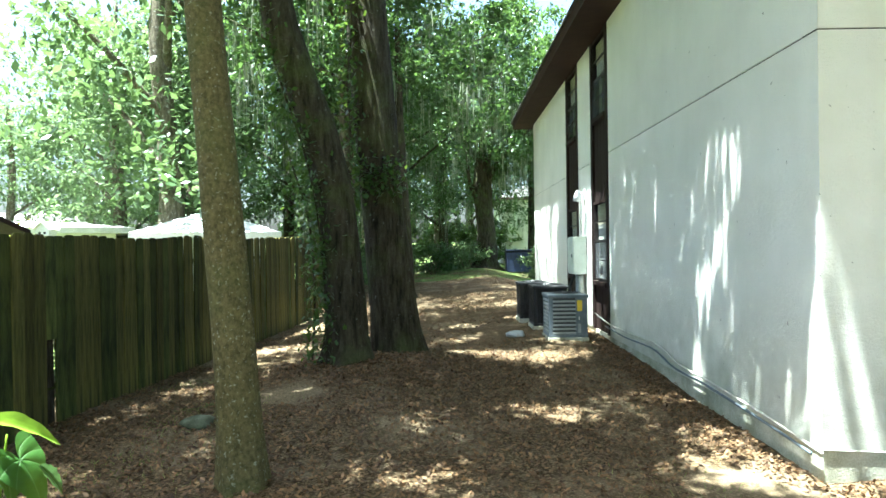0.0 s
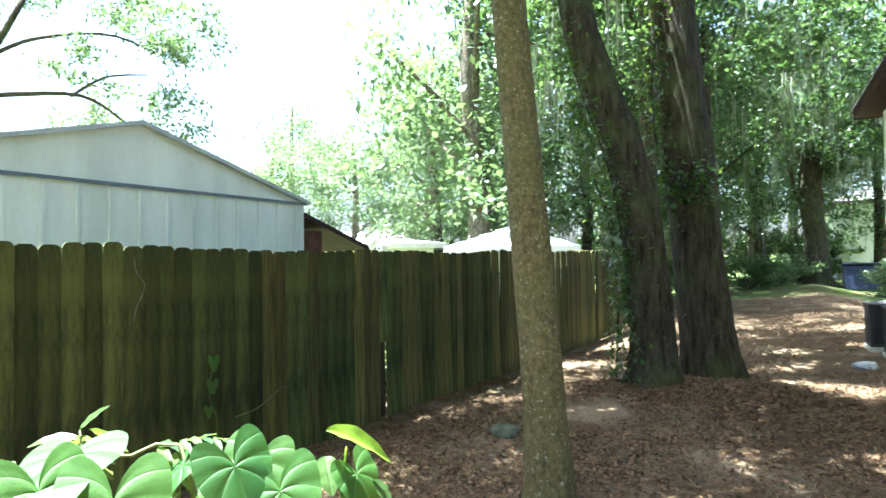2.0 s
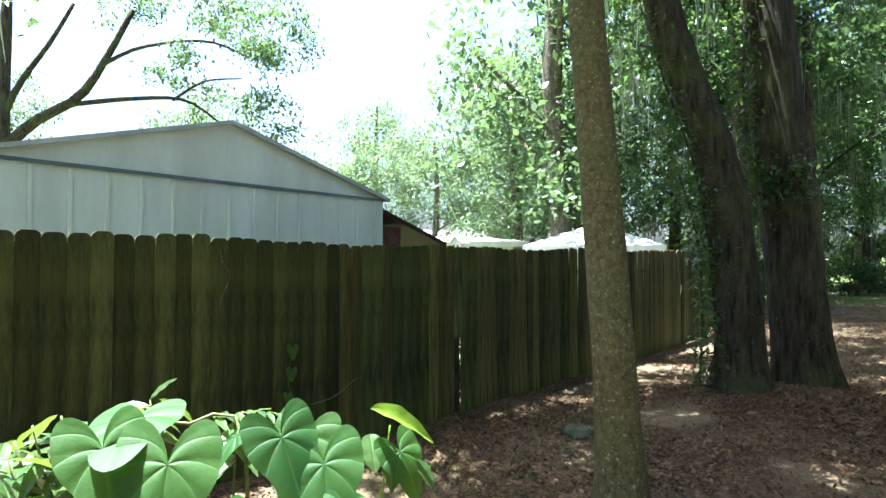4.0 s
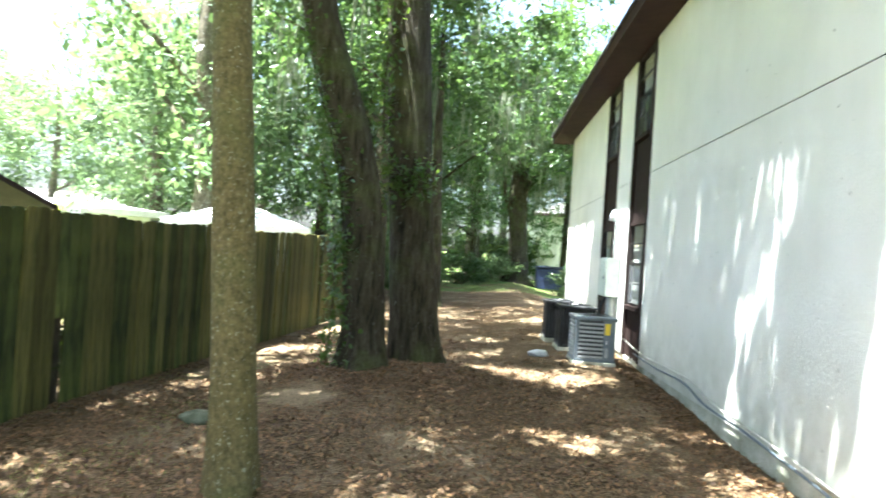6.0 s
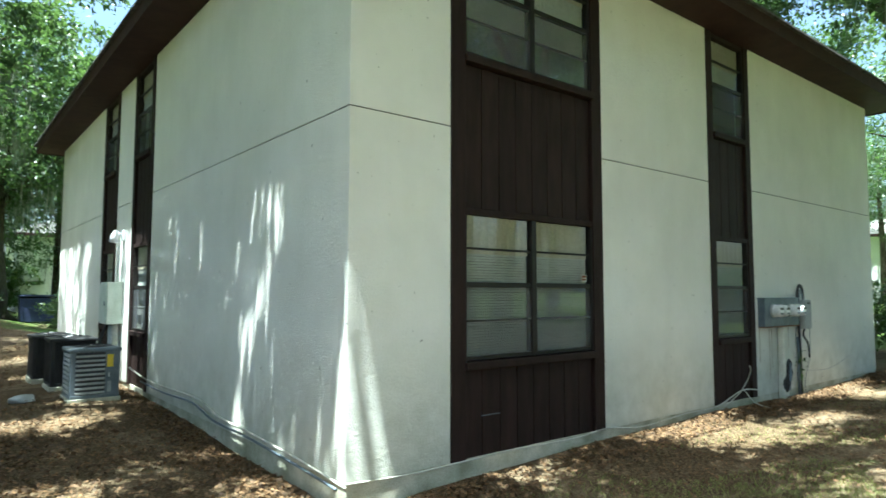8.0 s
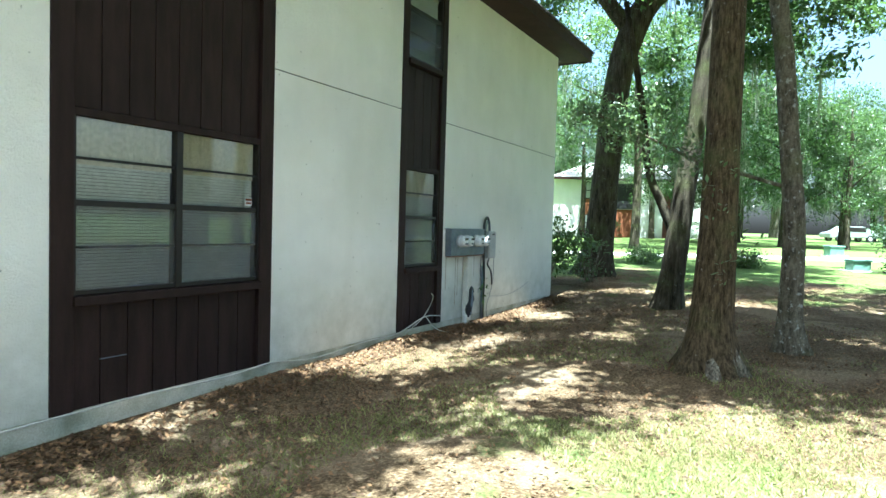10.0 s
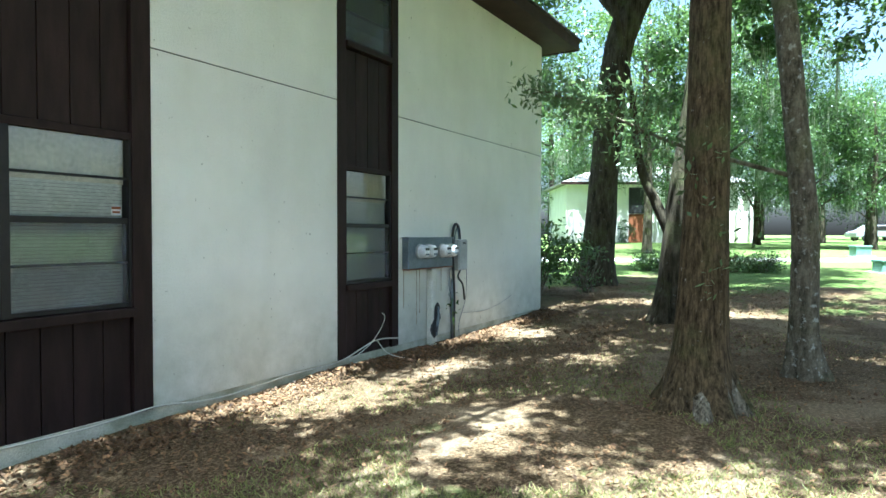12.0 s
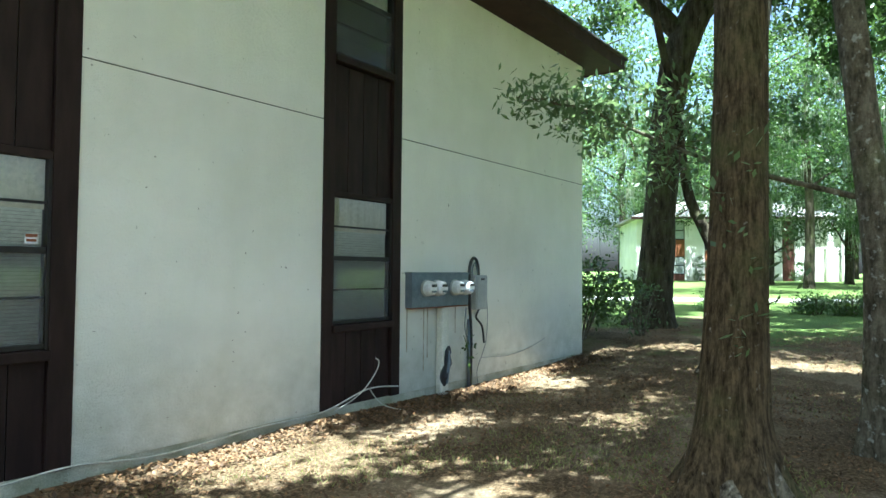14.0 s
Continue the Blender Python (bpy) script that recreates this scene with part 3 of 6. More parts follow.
def fence():
    root = empty("picket_fence", (fence_x(5), 5, gz(fence_x(5), 5)), "weathered mossy wooden dog-ear privacy fence", "fence")
    rng = random.Random(4)
    inv = root.matrix_basis.inverted()
    shapes = [picket_mesh(w, 1.87, WOOD) for w in (0.140, 0.139, 0.142)]
    paler = [picket_mesh(w, 1.87, PALEWOOD) for w in (0.138, 0.142)]
    short = picket_mesh(0.140, 0.99, WOOD)
    y = -7.0
    while y < 15.75:
        x = fence_x(y)
        top = float(np.interp(y, [2.7, 3.6, 5.2, 7.4, 9.6, 12.0, 15.3], [1.592, 1.582, 1.578, 1.580, 1.612, 1.632, 1.715])) + 0.012 * math.sin(y * 2.1) + rng.uniform(-0.014, 0.014)
        hole = 6.70 < y < 6.84
        # share of lighter yellow-brown pickets, larger at greater y
        pale_share = 0.9 if y > 9.3 else 0.62 if y > 5.1 else 0.06
        ob = new("picket", short if hole else rng.choice(paler if rng.random() < pale_share else shapes))
        ob.parent = root
        lean = rng.uniform(-0.15, 0.15)
        if hole:
            ob.matrix_basis = inv @ pose(x, y, top - 0.99, lean, 0, -4.7)
            # added dark board behind the gap, standing for the shade seen through it
            part("dark_gap_backing", boxed(-0.036, -0.08, 0, -0.020, 0.08, 0.95), BARK_DARK, root).matrix_basis = inv @ pose(x, y, top - 1.87, 0.8, 0, -4.7)
        else:
            ob.matrix_basis = inv @ pose(x + rng.uniform(-0.006, 0.006), y, top - 1.87, lean, rng.uniform(-0.5, 0.5), -4.7)
        y += 0.1370 + rng.uniform(0, 0.0012)
    for z in (0.35, 0.95, 1.5):
        for k in range(9):
            ya, yb = -7 + k * 2.5, -7 + (k + 1) * 2.5
            xa, xb = fence_x(ya) - 0.045, fence_x(yb) - 0.045
            bm = tube(bmesh.new(), [(xa, ya, gz(xa, ya) + z), (xb, yb, gz(xb, yb) + z)], [0.035, 0.035], 4)
            bmesh.ops.transform(bm, matrix=inv, verts=bm.verts)
            part("rail", bm, WOOD, root)
    for k in range(9):
        ya = -7 + k * 2.5
        xa = fence_x(ya) - 0.11
        ob = part("post", boxed(-0.045, -0.045, -0.3, 0.045, 0.045, 1.7), WOOD, root)
        ob.matrix_basis = inv @ pose(xa, ya, gz(xa, ya))


fence()


# ---- trees ----
def crown_points(rng, centre, radii, count, shell=0.45):
    """Clump centres in an uneven ellipsoid, denser towards the outside."""
    d = rng.normal(0, 1, (count, 3))
    d /= np.linalg.norm(d, axis=1, keepdims=True)
    r = shell + (1 - shell) * rng.uniform(0, 1, count) ** 0.6
    lump = 1 + 0.22 * np.sin(d[:, 0] * 5 + centre[0]) * np.cos(d[:, 1] * 4 + centre[1]) + 0.15 * np.sin(d[:, 2] * 7)
    return np.asarray(centre) + d * (r * lump)[:, None] * np.asarray(radii)


def moss_quads(rng, anchors, length, n_each=14):
    """Hanging strands: narrow upright ribbons below each anchor."""
    a = np.repeat(np.asarray(anchors), n_each, 0)
    a = a + rng.normal(0, 0.16, a.shape) * (1, 1, 0.5)
    n = len(a)
    az = rng.uniform(0, np.pi, n)
    w = rng.uniform(0.008, 0.024, n)[:, None] * np.stack([np.cos(az), np.sin(az), np.zeros(n)], 1)
    L = length * rng.uniform(0.3, 1.1, n)
    end = a - np.stack([rng.normal(0, 0.05, n), rng.normal(0, 0.05, n), L], 1)
    return np.stack([a - w, a + w, end + w * 0.3, end - w * 0.3], 1)


def tree(name, base, trunk, radii, limbs, bark, label, crowns, leaf, leaf_size, per, seed, moss=0, seg=20, wob=0.10, flute=0.8, group="", clump=0.48):
    """trunk: points relative to base; limbs: (points, r0, r1); crowns: (centre, radii, clumps), relative to base."""
    rng = np.random.default_rng(seed)
    root = empty(name, base, label, "tree", group)
    bm = bmesh.new()
    n = 34
    line = smooth_line(trunk, n)
    rad = [float(np.interp(i / (n - 1) * (len(radii) - 1), range(len(radii)), radii)) for i in range(n)]
    tube(bm, line, rad, seg, wob, True, seed * 1.7, flute)
    part("trunk", bm, bark, root, smooth=True)
    for pts, r0, r1 in limbs:
        ln = smooth_line(pts, 12)
        part("limb", tube(bmesh.new(), ln, [lerp(r0, r1, i / 11) for i in range(12)], 9, 0.12, True, seed), bark, root, smooth=True)
    quads, anchors = [], []
    for c, r, k in crowns:
        cp = crown_points(rng, c, r, k)
        quads.append(leaf_quads(rng, clumps(rng, cp, per, clump), leaf_size, 0.35, 0.55))
        low = cp[cp[:, 2] < c[2]]
        anchors.append(low[: max(1, len(low) * moss // 100)] if moss else low[:0])
    if quads:
        ob = new("crown", quads_mesh("crown", np.concatenate(quads), leaf))
        ob.parent = root
        an = np.concatenate(anchors)
        if len(an):
            ob = new("hanging_moss", quads_mesh("hanging_moss", moss_quads(rng, an, 1.5), MOSS))
            ob.parent = root
            tagged(ob, "grey hanging moss strands", kind="stuff")
    return root


def at_ground(x, y):
    return (x, y, gz(x, y) - 0.06)


tree("thin_tree", at_ground(-0.24, 4.95), [(0, 0, -0.1), (-0.03, 0, 0.6), (-0.12, 0.02, 1.8), (-0.28, 0.05, 4.0), (-0.4, 0.3, 7.5), (-0.3, 0.5, 10)], [0.165, 0.142, 0.130, 0.118, 0.085, 0.03],
     [([(-0.38, 0.2, 6.5), (-1.4, 0.6, 7.8), (-2.4, 1.0, 8.4)], 0.05, 0.015), ([(-0.36, 0.2, 7), (0.8, -0.2, 8.2), (2.4, -0.1, 9)], 0.05, 0.015)],
     # last three clusters: unseen leaves added to shade the yard and wall corner
     BARK_PALE, "slender leaning tree with pale lichen-speckled bark", [((-0.8, 0.3, 9.0), (2.7, 3.2, 1.6), 32), ((-0.9, -0.9, 8.4), (2.4, 1.5, 1.2), 18), ((-3.8, 0.8, 9.2), (2.4, 3.2, 1.2), 52), ((2.45, -0.05, 9.0), (0.3, 0.25, 0.3), 4)], LEAF_BRIGHT, 0.20, 190, 11, flute=0.35)
tree("oak_tree", at_ground(-0.12, 8.75), [(0, 0, -0.1), (-0.02, 0, 0.3), (-0.10, -0.02, 1.7), (-0.30, -0.05, 2.8), (-0.66, -0.1, 3.9), (-0.86, -0.1, 4.7), (-1.25, 0.2, 7.5), (-1.2, 0.5, 11)], [0.34, 0.27, 0.235, 0.225, 0.22, 0.21, 0.17, 0.07],
     [([(-1.1, 0.1, 6), (-3.0, 0.4, 8), (-4.6, 0.2, 8.8)], 0.13, 0.03), ([(-1.2, 0.2, 7.2), (0.4, -1.4, 9), (1.2, -3.0, 9.8)], 0.12, 0.03), ([(-1.15, 0.2, 6.6), (-1.6, -1.6, 8.3), (-2.2, -3.4, 9)], 0.11, 0.03)],
     # second cluster: unseen leaves added to break up sun on the west wall
     BARK_DARK, "dark leaning oak with ivy climbing its trunk", [((-1.8, 0.2, 10.0), (5.2, 5.4, 2.4), 112), ((1.9, -1.85, 9.6), (0.9, 2.0, 0.8), 15)], LEAF_OAK, 0.18, 210, 12, 10, flute=0.5)
tree("oak_tree", at_ground(0.45, 9.47), [(0, 0, -0.1), (-0.01, 0, 0.3), (-0.17, 0, 1.75), (-0.30, -0.02, 3.3), (-0.40, 0, 4.9), (-0.5, 0.2, 7), (-0.2, 0.6, 9), (0.2, 0.7, 12)], [0.37, 0.325, 0.30, 0.295, 0.285, 0.25, 0.20, 0.07],
     [([(-0.45, 0.15, 6), (1.4, 0.9, 8.3), (3.2, 1.4, 9.4)], 0.15, 0.03), ([(-0.4, 0.3, 7.4), (-0.4, 3.0, 9.3), (-0.2, 4.6, 10)], 0.14, 0.03), ([(-0.35, 0.4, 8), (1.6, -1.5, 9.8), (2.6, -3.0, 10.4)], 0.11, 0.03)],
     BARK_DARK, "thick dark oak trunk standing beside its twin", [((0.4, 0.6, 11.0), (5.4, 5.4, 2.4), 78), ((-1.4, 4.0, 7.6), (2.2, 2.2, 1.4), 20)], LEAF_OAK, 0.18, 210, 13, 14, flute=0.4)
shade = tree("shade_tree", at_ground(8.92, 1.28), [(0, 0, -0.1), (0.02, 0, 0.5), (0.13, -0.01, 1.6), (0.24, -0.01, 2.9), (0.36, 0.0, 5), (0.4, 0.1, 10)], [0.33, 0.205, 0.175, 0.162, 0.145, 0.05],
     [([(0.36, 0.0, 5.5), (-2.2, 0.6, 7.4), (-5.8, 0.9, 9.0)], 0.08, 0.02), ([(0.36, 0, 6), (1.6, -1.2, 7.6), (2.6, -2.2, 8.2)], 0.08, 0.02)],
     # last three clusters: unseen leaves added to shade the ground and this trunk
     BARK_PINE, "brown ridged tree trunk with flared pale roots", [((-0.9, 0.2, 9.0), (3.5, 3.6, 1.8), 58), ((1.2, -2.6, 8.4), (3.0, 2.6, 1.4), 44), ((-1.6, -1.8, 8.8), (2.0, 1.6, 1.2), 22), ((-5.8, 1.8, 9.2), (2.3, 1.2, 1.0), 22), ((-1.5, -0.5, 8.0), (1.2, 1.2, 0.8), 14)], LEAF_OAK, 0.18, 220, 14, flute=1.0)
tree("shade_tree", at_ground(13.4, 2.46), [(0, 0, -0.1), (0.02, -0.08, 0.65), (0.04, -0.2, 2.0), (0.06, -0.36, 3.3), (0.08, -0.45, 4.4), (0.2, -0.55, 6), (0.5, -0.5, 10)], [0.28, 0.20, 0.18, 0.15, 0.14, 0.12, 0.05],
     [([(0.03, -0.1, 1.25), (-0.03, 0.18, 1.92), (-0.06, 0.37, 2.4), (-0.1, 0.5, 3.4), (-0.3, 0.8, 5.2)], 0.085, 0.045), ([(0.2, -0.55, 5.8), (2.0, -1.2, 7.4), (3.2, -1.8, 8)], 0.08, 0.02)],
     # second cluster: unseen leaves added to shade the lawn
     BARK_DARK, "dark forked tree trunk in the shaded yard", [((0.8, -0.2, 8.6), (3.6, 3.6, 2.2), 60), ((2.6, -3.6, 8.4), (3.6, 3.2, 1.6), 55), ((-0.7, 0.7, 6.2), (1.5, 1.3, 0.9), 20)], LEAF_OAK, 0.17, 190, 15, 8, flute=0.4)
tree("oak_tree", at_ground(18.5, 5.15), [(0, 0, -0.1), (0.02, -0.06, 0.7), (0.05, -0.16, 1.9), (0.08, -0.26, 3.5), (0.12, -0.40, 5.1), (0.23, -0.78, 6.5), (0.45, -1.3, 7.4), (1.4, -2.6, 9.2), (2.4, -3.2, 10.6)], [0.56, 0.40, 0.35, 0.335, 0.33, 0.33, 0.30, 0.2, 0.08],
     [([(0.2, -0.65, 6.3), (-0.7, 0.8, 8.3), (-2.4, 2.0, 10)], 0.22, 0.05), ([(1.2, -2.3, 8.8), (3.0, -3.4, 9.8), (4.2, -4.6, 10.2)], 0.2, 0.04), ([(0.3, -0.9, 6.7), (0.4, -2.6, 8.0), (-0.6, -4.2, 8.6)], 0.16, 0.04)],
     # second and last clusters: leaves added overhead to shade lawn and trunk
     BARK_DARK, "massive old oak with a thick leaning trunk", [((0.9, -0.6, 10.6), (6.0, 6.2, 2.6), 165), ((5.0, -3.2, 9.6), (4.0, 3.4, 1.8), 80), ((2.4, -4.6, 6.6), (2.2, 2.0, 1.3), 26), ((-1.0, 3.2, 7.4), (2.2, 2.2, 1.4), 20), ((4.2, -1.0, 5.8), (1.8, 1.8, 1.2), 14), ((-1.3, -0.8, 9.0), (1.7, 1.7, 1.0), 90)], LEAF_OAK, 0.17, 190, 16, 22, flute=0.5)
tree("slim_tree", at_ground(10.5, 0.58), [(0, 0, -0.1), (0.0, 0.03, 0.4), (0, 0.03, 1.4), (0.0, 0.12, 2.4), (0, 0.21, 3.4), (0, 0.29, 4.0), (-0.1, 0.5, 6), (-0.1, 0.5, 9)], [0.19, 0.128, 0.116, 0.106, 0.102, 0.10, 0.08, 0.03],
     [([(-0.05, 0.4, 5), (1.0, -0.8, 6.4), (1.8, -1.4, 7)], 0.06, 0.015)],
     BARK_GREY, "slim crooked tree with pale patchy bark", [((-0.4, -0.2, 8.0), (3.0, 2.8, 1.8), 52)], LEAF_BRIGHT, 0.17, 190, 17, flute=0.8)

# flared pale roots round the nearest trunk
for k, (a, reach, h) in enumerate(((-168, 0.42, 0.34), (-132, 0.34, 0.42), (-100, 0.36, 0.36), (-68, 0.33, 0.42), (-30, 0.40, 0.32), (20, 0.34, 0.30), (80, 0.34, 0.30), (145, 0.38, 0.30))):
    c, s = math.cos(math.radians(a)), math.sin(math.radians(a))
    ln = smooth_line([(0.05 + 0.10 * c, 0.10 * s, h + 0.22), (0.04 + 0.15 * c, 0.15 * s, h), (0.03 + 0.24 * c, 0.24 * s, h * 0.42), (0.02 + reach * c, reach * s, 0.02), (0.02 + (reach + 0.13) * c, (reach + 0.13) * s, -0.06)], 16)
    part("root", tube(bmesh.new(), ln, [lerp(0.04, 0.075, min(1, i / 7)) if i < 9 else lerp(0.075, 0.03, (i - 9) / 6) for i in range(16)], 10, 0.35, True, k * 3.1, 0.6), BARK_ROOT, shade, "pale flared root", smooth=True)


# ---- things along the building ----
def slab_unit(name, at, w, d, h, body, label, dark):
    """An outdoor air conditioner: louvred cabinet with corner posts, lid and fan grille."""
    root = empty(name, at, label, "air conditioner", "outdoor air conditioners")
    part("pad", boxed(-0.02, -0.02, -0.08, w + 0.02, d + 0.02, 0.03, bevel=0.008), STEM, root, "grey concrete pad")
    part("coil", boxed(0.03, 0.03, 0.04, w - 0.03, d - 0.03, h - 0.05), ACFIN if not dark else BLACK, root, "dark finned coil")
    for x, y in ((0, 0), (w - 0.06, 0), (0, d - 0.06), (w - 0.06, d - 0.06)):
        part("corner_post", boxed(x, y, 0.035, x + 0.06, y + 0.06, h - 0.04, bevel=0.008), body, root)
    part("base_rail", boxed(-0.005, -0.005, 0.03, w + 0.005, d + 0.005, 0.075, bevel=0.006), body, root)
    lid = part("lid", boxed(-0.02, -0.02, h - 0.05, w + 0.02, d + 0.02, h, bevel=0.014), body, root)
    bm = bmesh.new()
    for k in range(7):
        r = 0.04 + k * (min(w, d) * 0.42 - 0.04) / 6
        ring = [(w / 2 + r * math.cos(a * math.pi / 12), d / 2 + r * math.sin(a * math.pi / 12), h + 0.015 + 0.02 * (1 - k / 6)) for a in range(25)]
        tube(bm, ring, [0.004] * 25, 4, cap=False)
    part("fan_grille", bm, BLACK, root, "black wire fan grille")
    n = 9 if not dark else 26
    step = (h - 0.14) / n
    if dark:
        for k in range(n):
            x = 0.06 + k * (w - 0.12) / n
            part("fin", boxed(x, -0.004, 0.08, x + 0.008, 0.02, h - 0.05), BLACK, root)
            y = 0.06 + k * (d - 0.12) / n
            part("fin", boxed(-0.004, y, 0.08, 0.02, y + 0.008, h - 0.05), BLACK, root)
    else:
        for k in range(n):
            z = 0.085 + k * step
            part("louvre", boxed(0.06, -0.004, z, w * 0.70, 0.02, z + step * 0.48, bevel=0.004), LIGHTGREY, root)
            part("louvre", boxed(-0.004, 0.06, z, 0.02, d - 0.06, z + step * 0.62, bevel=0.004), LIGHTGREY, root)
            part("louvre", boxed(0.06, d - 0.02, z, w - 0.06, d + 0.004, z + step * 0.62, bevel=0.004), LIGHTGREY, root)
        part("service_panel", boxed(w * 0.70, -0.006, 0.075, w - 0.055, 0.03, h - 0.05, bevel=0.004), body, root)
        part("energy_label", boxed(w * 0.73, -0.010, h - 0.25, w - 0.08, -0.0065, h - 0.085), YELLOW, root, "yellow energy label")
        part("rating_plate", boxed(w * 0.75, -0.010, 0.10, w - 0.10, -0.0065, 0.24), LIGHTGREY, root, "pale rating plate")
        part("rating_plate", boxed(w * 0.77, -0.010, 0.30, w - 0.12, -0.0065, 0.35), WHITEPL, root)
    return root


slab_unit("air_conditioner", (2.68, 10.35, soil(2.9, 10.6) + 0.0), 0.58, 0.60, 0.68, ACGREY, "grey-blue louvred air conditioner with a yellow label", False)
slab_unit("air_conditioner", (2.62, 11.62, soil(2.9, 11.9) + 0.02), 0.58, 0.62, 0.72, BLACK, "dark air conditioner with a flat lid beside the wall", True)
slab_unit("air_conditioner", (2.50, 12.62, soil(2.9, 12.9) + 0.02), 0.55, 0.60, 0.70, BLACK, "dark air conditioner with a flat lid beside the wall", True)


def disconnect_box():
    root = empty("electrical_cabinet", (X0, 12.2, 1.0), "pale green metal electrical cabinet on the wall", "electrical box")
    part("body", boxed(-0.24, 0.0, -0.10, -0.002, 0.52, 0.58, bevel=0.01), PALEGREEN, root)
    part("door", boxed(-0.255, 0.02, -0.07, -0.241, 0.50, 0.55, bevel=0.004), PALEGREEN, root)
    part("latch", boxed(-0.268, 0.05, 0.2, -0.256, 0.09, 0.27), METERGREY, root)
    part("conduit", tube(bmesh.new(), [(-0.10, 0.32, -0.1), (-0.10, 0.32, -1.2)], [0.045, 0.045], 12), LIGHTGREY, root, smooth=True)
    part("conduit", tube(bmesh.new(), [(-0.08, 0.12, -0.1), (-0.08, 0.12, -1.2)], [0.05, 0.05], 12), CABLE, root, smooth=True)
    part("hose", tube(bmesh.new(), smooth_line([(-0.12, 0.45, -0.1), (-0.22, 0.5, -0.4), (-0.2, 0.3, -0.75), (-0.5, -0.4, -0.85), (-0.6, -1.0, -0.8)], 24), [0.03] * 24, 8), BLACK, root, "black insulated hose", smooth=True)


disconnect_box()


def wall_lamp():
    root = empty("wall_lamp", (X0, 12.3, 2.35), "white outdoor wall lamp under the eave", "wall lamp")
    part("plate", boxed(-0.03, -0.07, -0.09, -0.001, 0.07, 0.09, bevel=0.008), WHITEPL, root)
    part("arm", tube(bmesh.new(), [(-0.03, 0, 0.02), (-0.12, 0, 0.03)], [0.02, 0.02], 8), WHITEPL, root)
    part("shade", tube(bmesh.new(), [(-0.12, 0, 0.08), (-0.13, 0, 0.0), (-0.15, 0, -0.12)], [0.03, 0.06, 0.075], 14), WHITEPL, root, smooth=True)


wall_lamp()


RISER = surface("cream_riser_paint", (0.62, 0.62, 0.52), (0.74, 0.73, 0.64), 0.85, 4.0, fine=60, bumpy=0.3)
STAIN = surface("rust_stained_stucco", (0.30, 0.27, 0.19), (0.55, 0.52, 0.43), 0.9, 9.0, bumpy=0.3)


def meter_bank():
    root = empty("electric_meter_bank", (10.24, Y0, 0.95), "grey steel meter bank with four round glass meters", "electric meter")
    part("cabinet", boxed(0, -0.105, 0.0, 1.10, -0.002, 0.40, bevel=0.008), METERGREY, root)
    part("rim", boxed(-0.01, -0.117, 0.385, 1.11, -0.001, 0.405, bevel=0.004), METERGREY, root)
    part("rusty_hem", boxed(0.0, -0.11, -0.012, 1.10, -0.01, -0.001), RUSTDOOR, root, "rusty lower hem")
    for x in (0.25, 0.45, 0.80, 1.0):
        meter = part("meter", tube(bmesh.new(), [(x, -0.105, 0.22), (x, -0.145, 0.22), (x, -0.20, 0.22), (x, -0.225, 0.22)], [0.088, 0.086, 0.08, 0.06], 22), WHITEPL, root, "round glass-fronted meter", smooth=False)
        part("ring", tube(bmesh.new(), [(x, -0.103, 0.22), (x, -0.13, 0.22)], [0.098, 0.098], 22), LIGHTGREY, meter)
        part("dial", boxed(x - 0.045, -0.231, 0.236, x + 0.045, -0.2255, 0.268), BLACK, meter)
        part("dial", boxed(x - 0.04, -0.231, 0.172, x + 0.04, -0.2255, 0.196), METERGREY, meter)
    part("riser", boxed(0.57, -0.10, -1.3, 0.71, -0.002, -0.013, bevel=0.02), RISER, root, "cream-painted riser cover")
    part("broken_edge", tube(bmesh.new(), smooth_line([(0.70, -0.094, -0.48), (0.66, -0.1, -0.58), (0.67, -0.1, -0.70), (0.61, -0.1, -0.80), (0.62, -0.1, -0.95)], 12), [0.012, 0.03, 0.045, 0.04, 0.05, 0.055, 0.045, 0.05, 0.05, 0.05, 0.035, 0.012], 9, 0.6), BLACK, root, "dark broken hole in the cover")
    part("pipe", tube(bmesh.new(), smooth_line([(0.67, -0.135, -0.53), (0.655, -0.14, -0.68), (0.63, -0.14, -0.80), (0.625, -0.135, -0.92)], 10), [0.010, 0.016, 0.018, 0.02, 0.02, 0.022, 0.022, 0.02, 0.018, 0.012], 9, 0.2), METERGREY, root, "bare grey pipe", smooth=True)
    for x, l in ((0.03, 0.5), (0.33, 0.75), (0.40, 0.6), (0.95, 0.35)):
        part("rust_streak", boxed(x, -0.0035, -l, x + 0.018, -0.0015, -0.014), STAIN, root, "brown rust streak")


meter_bank()


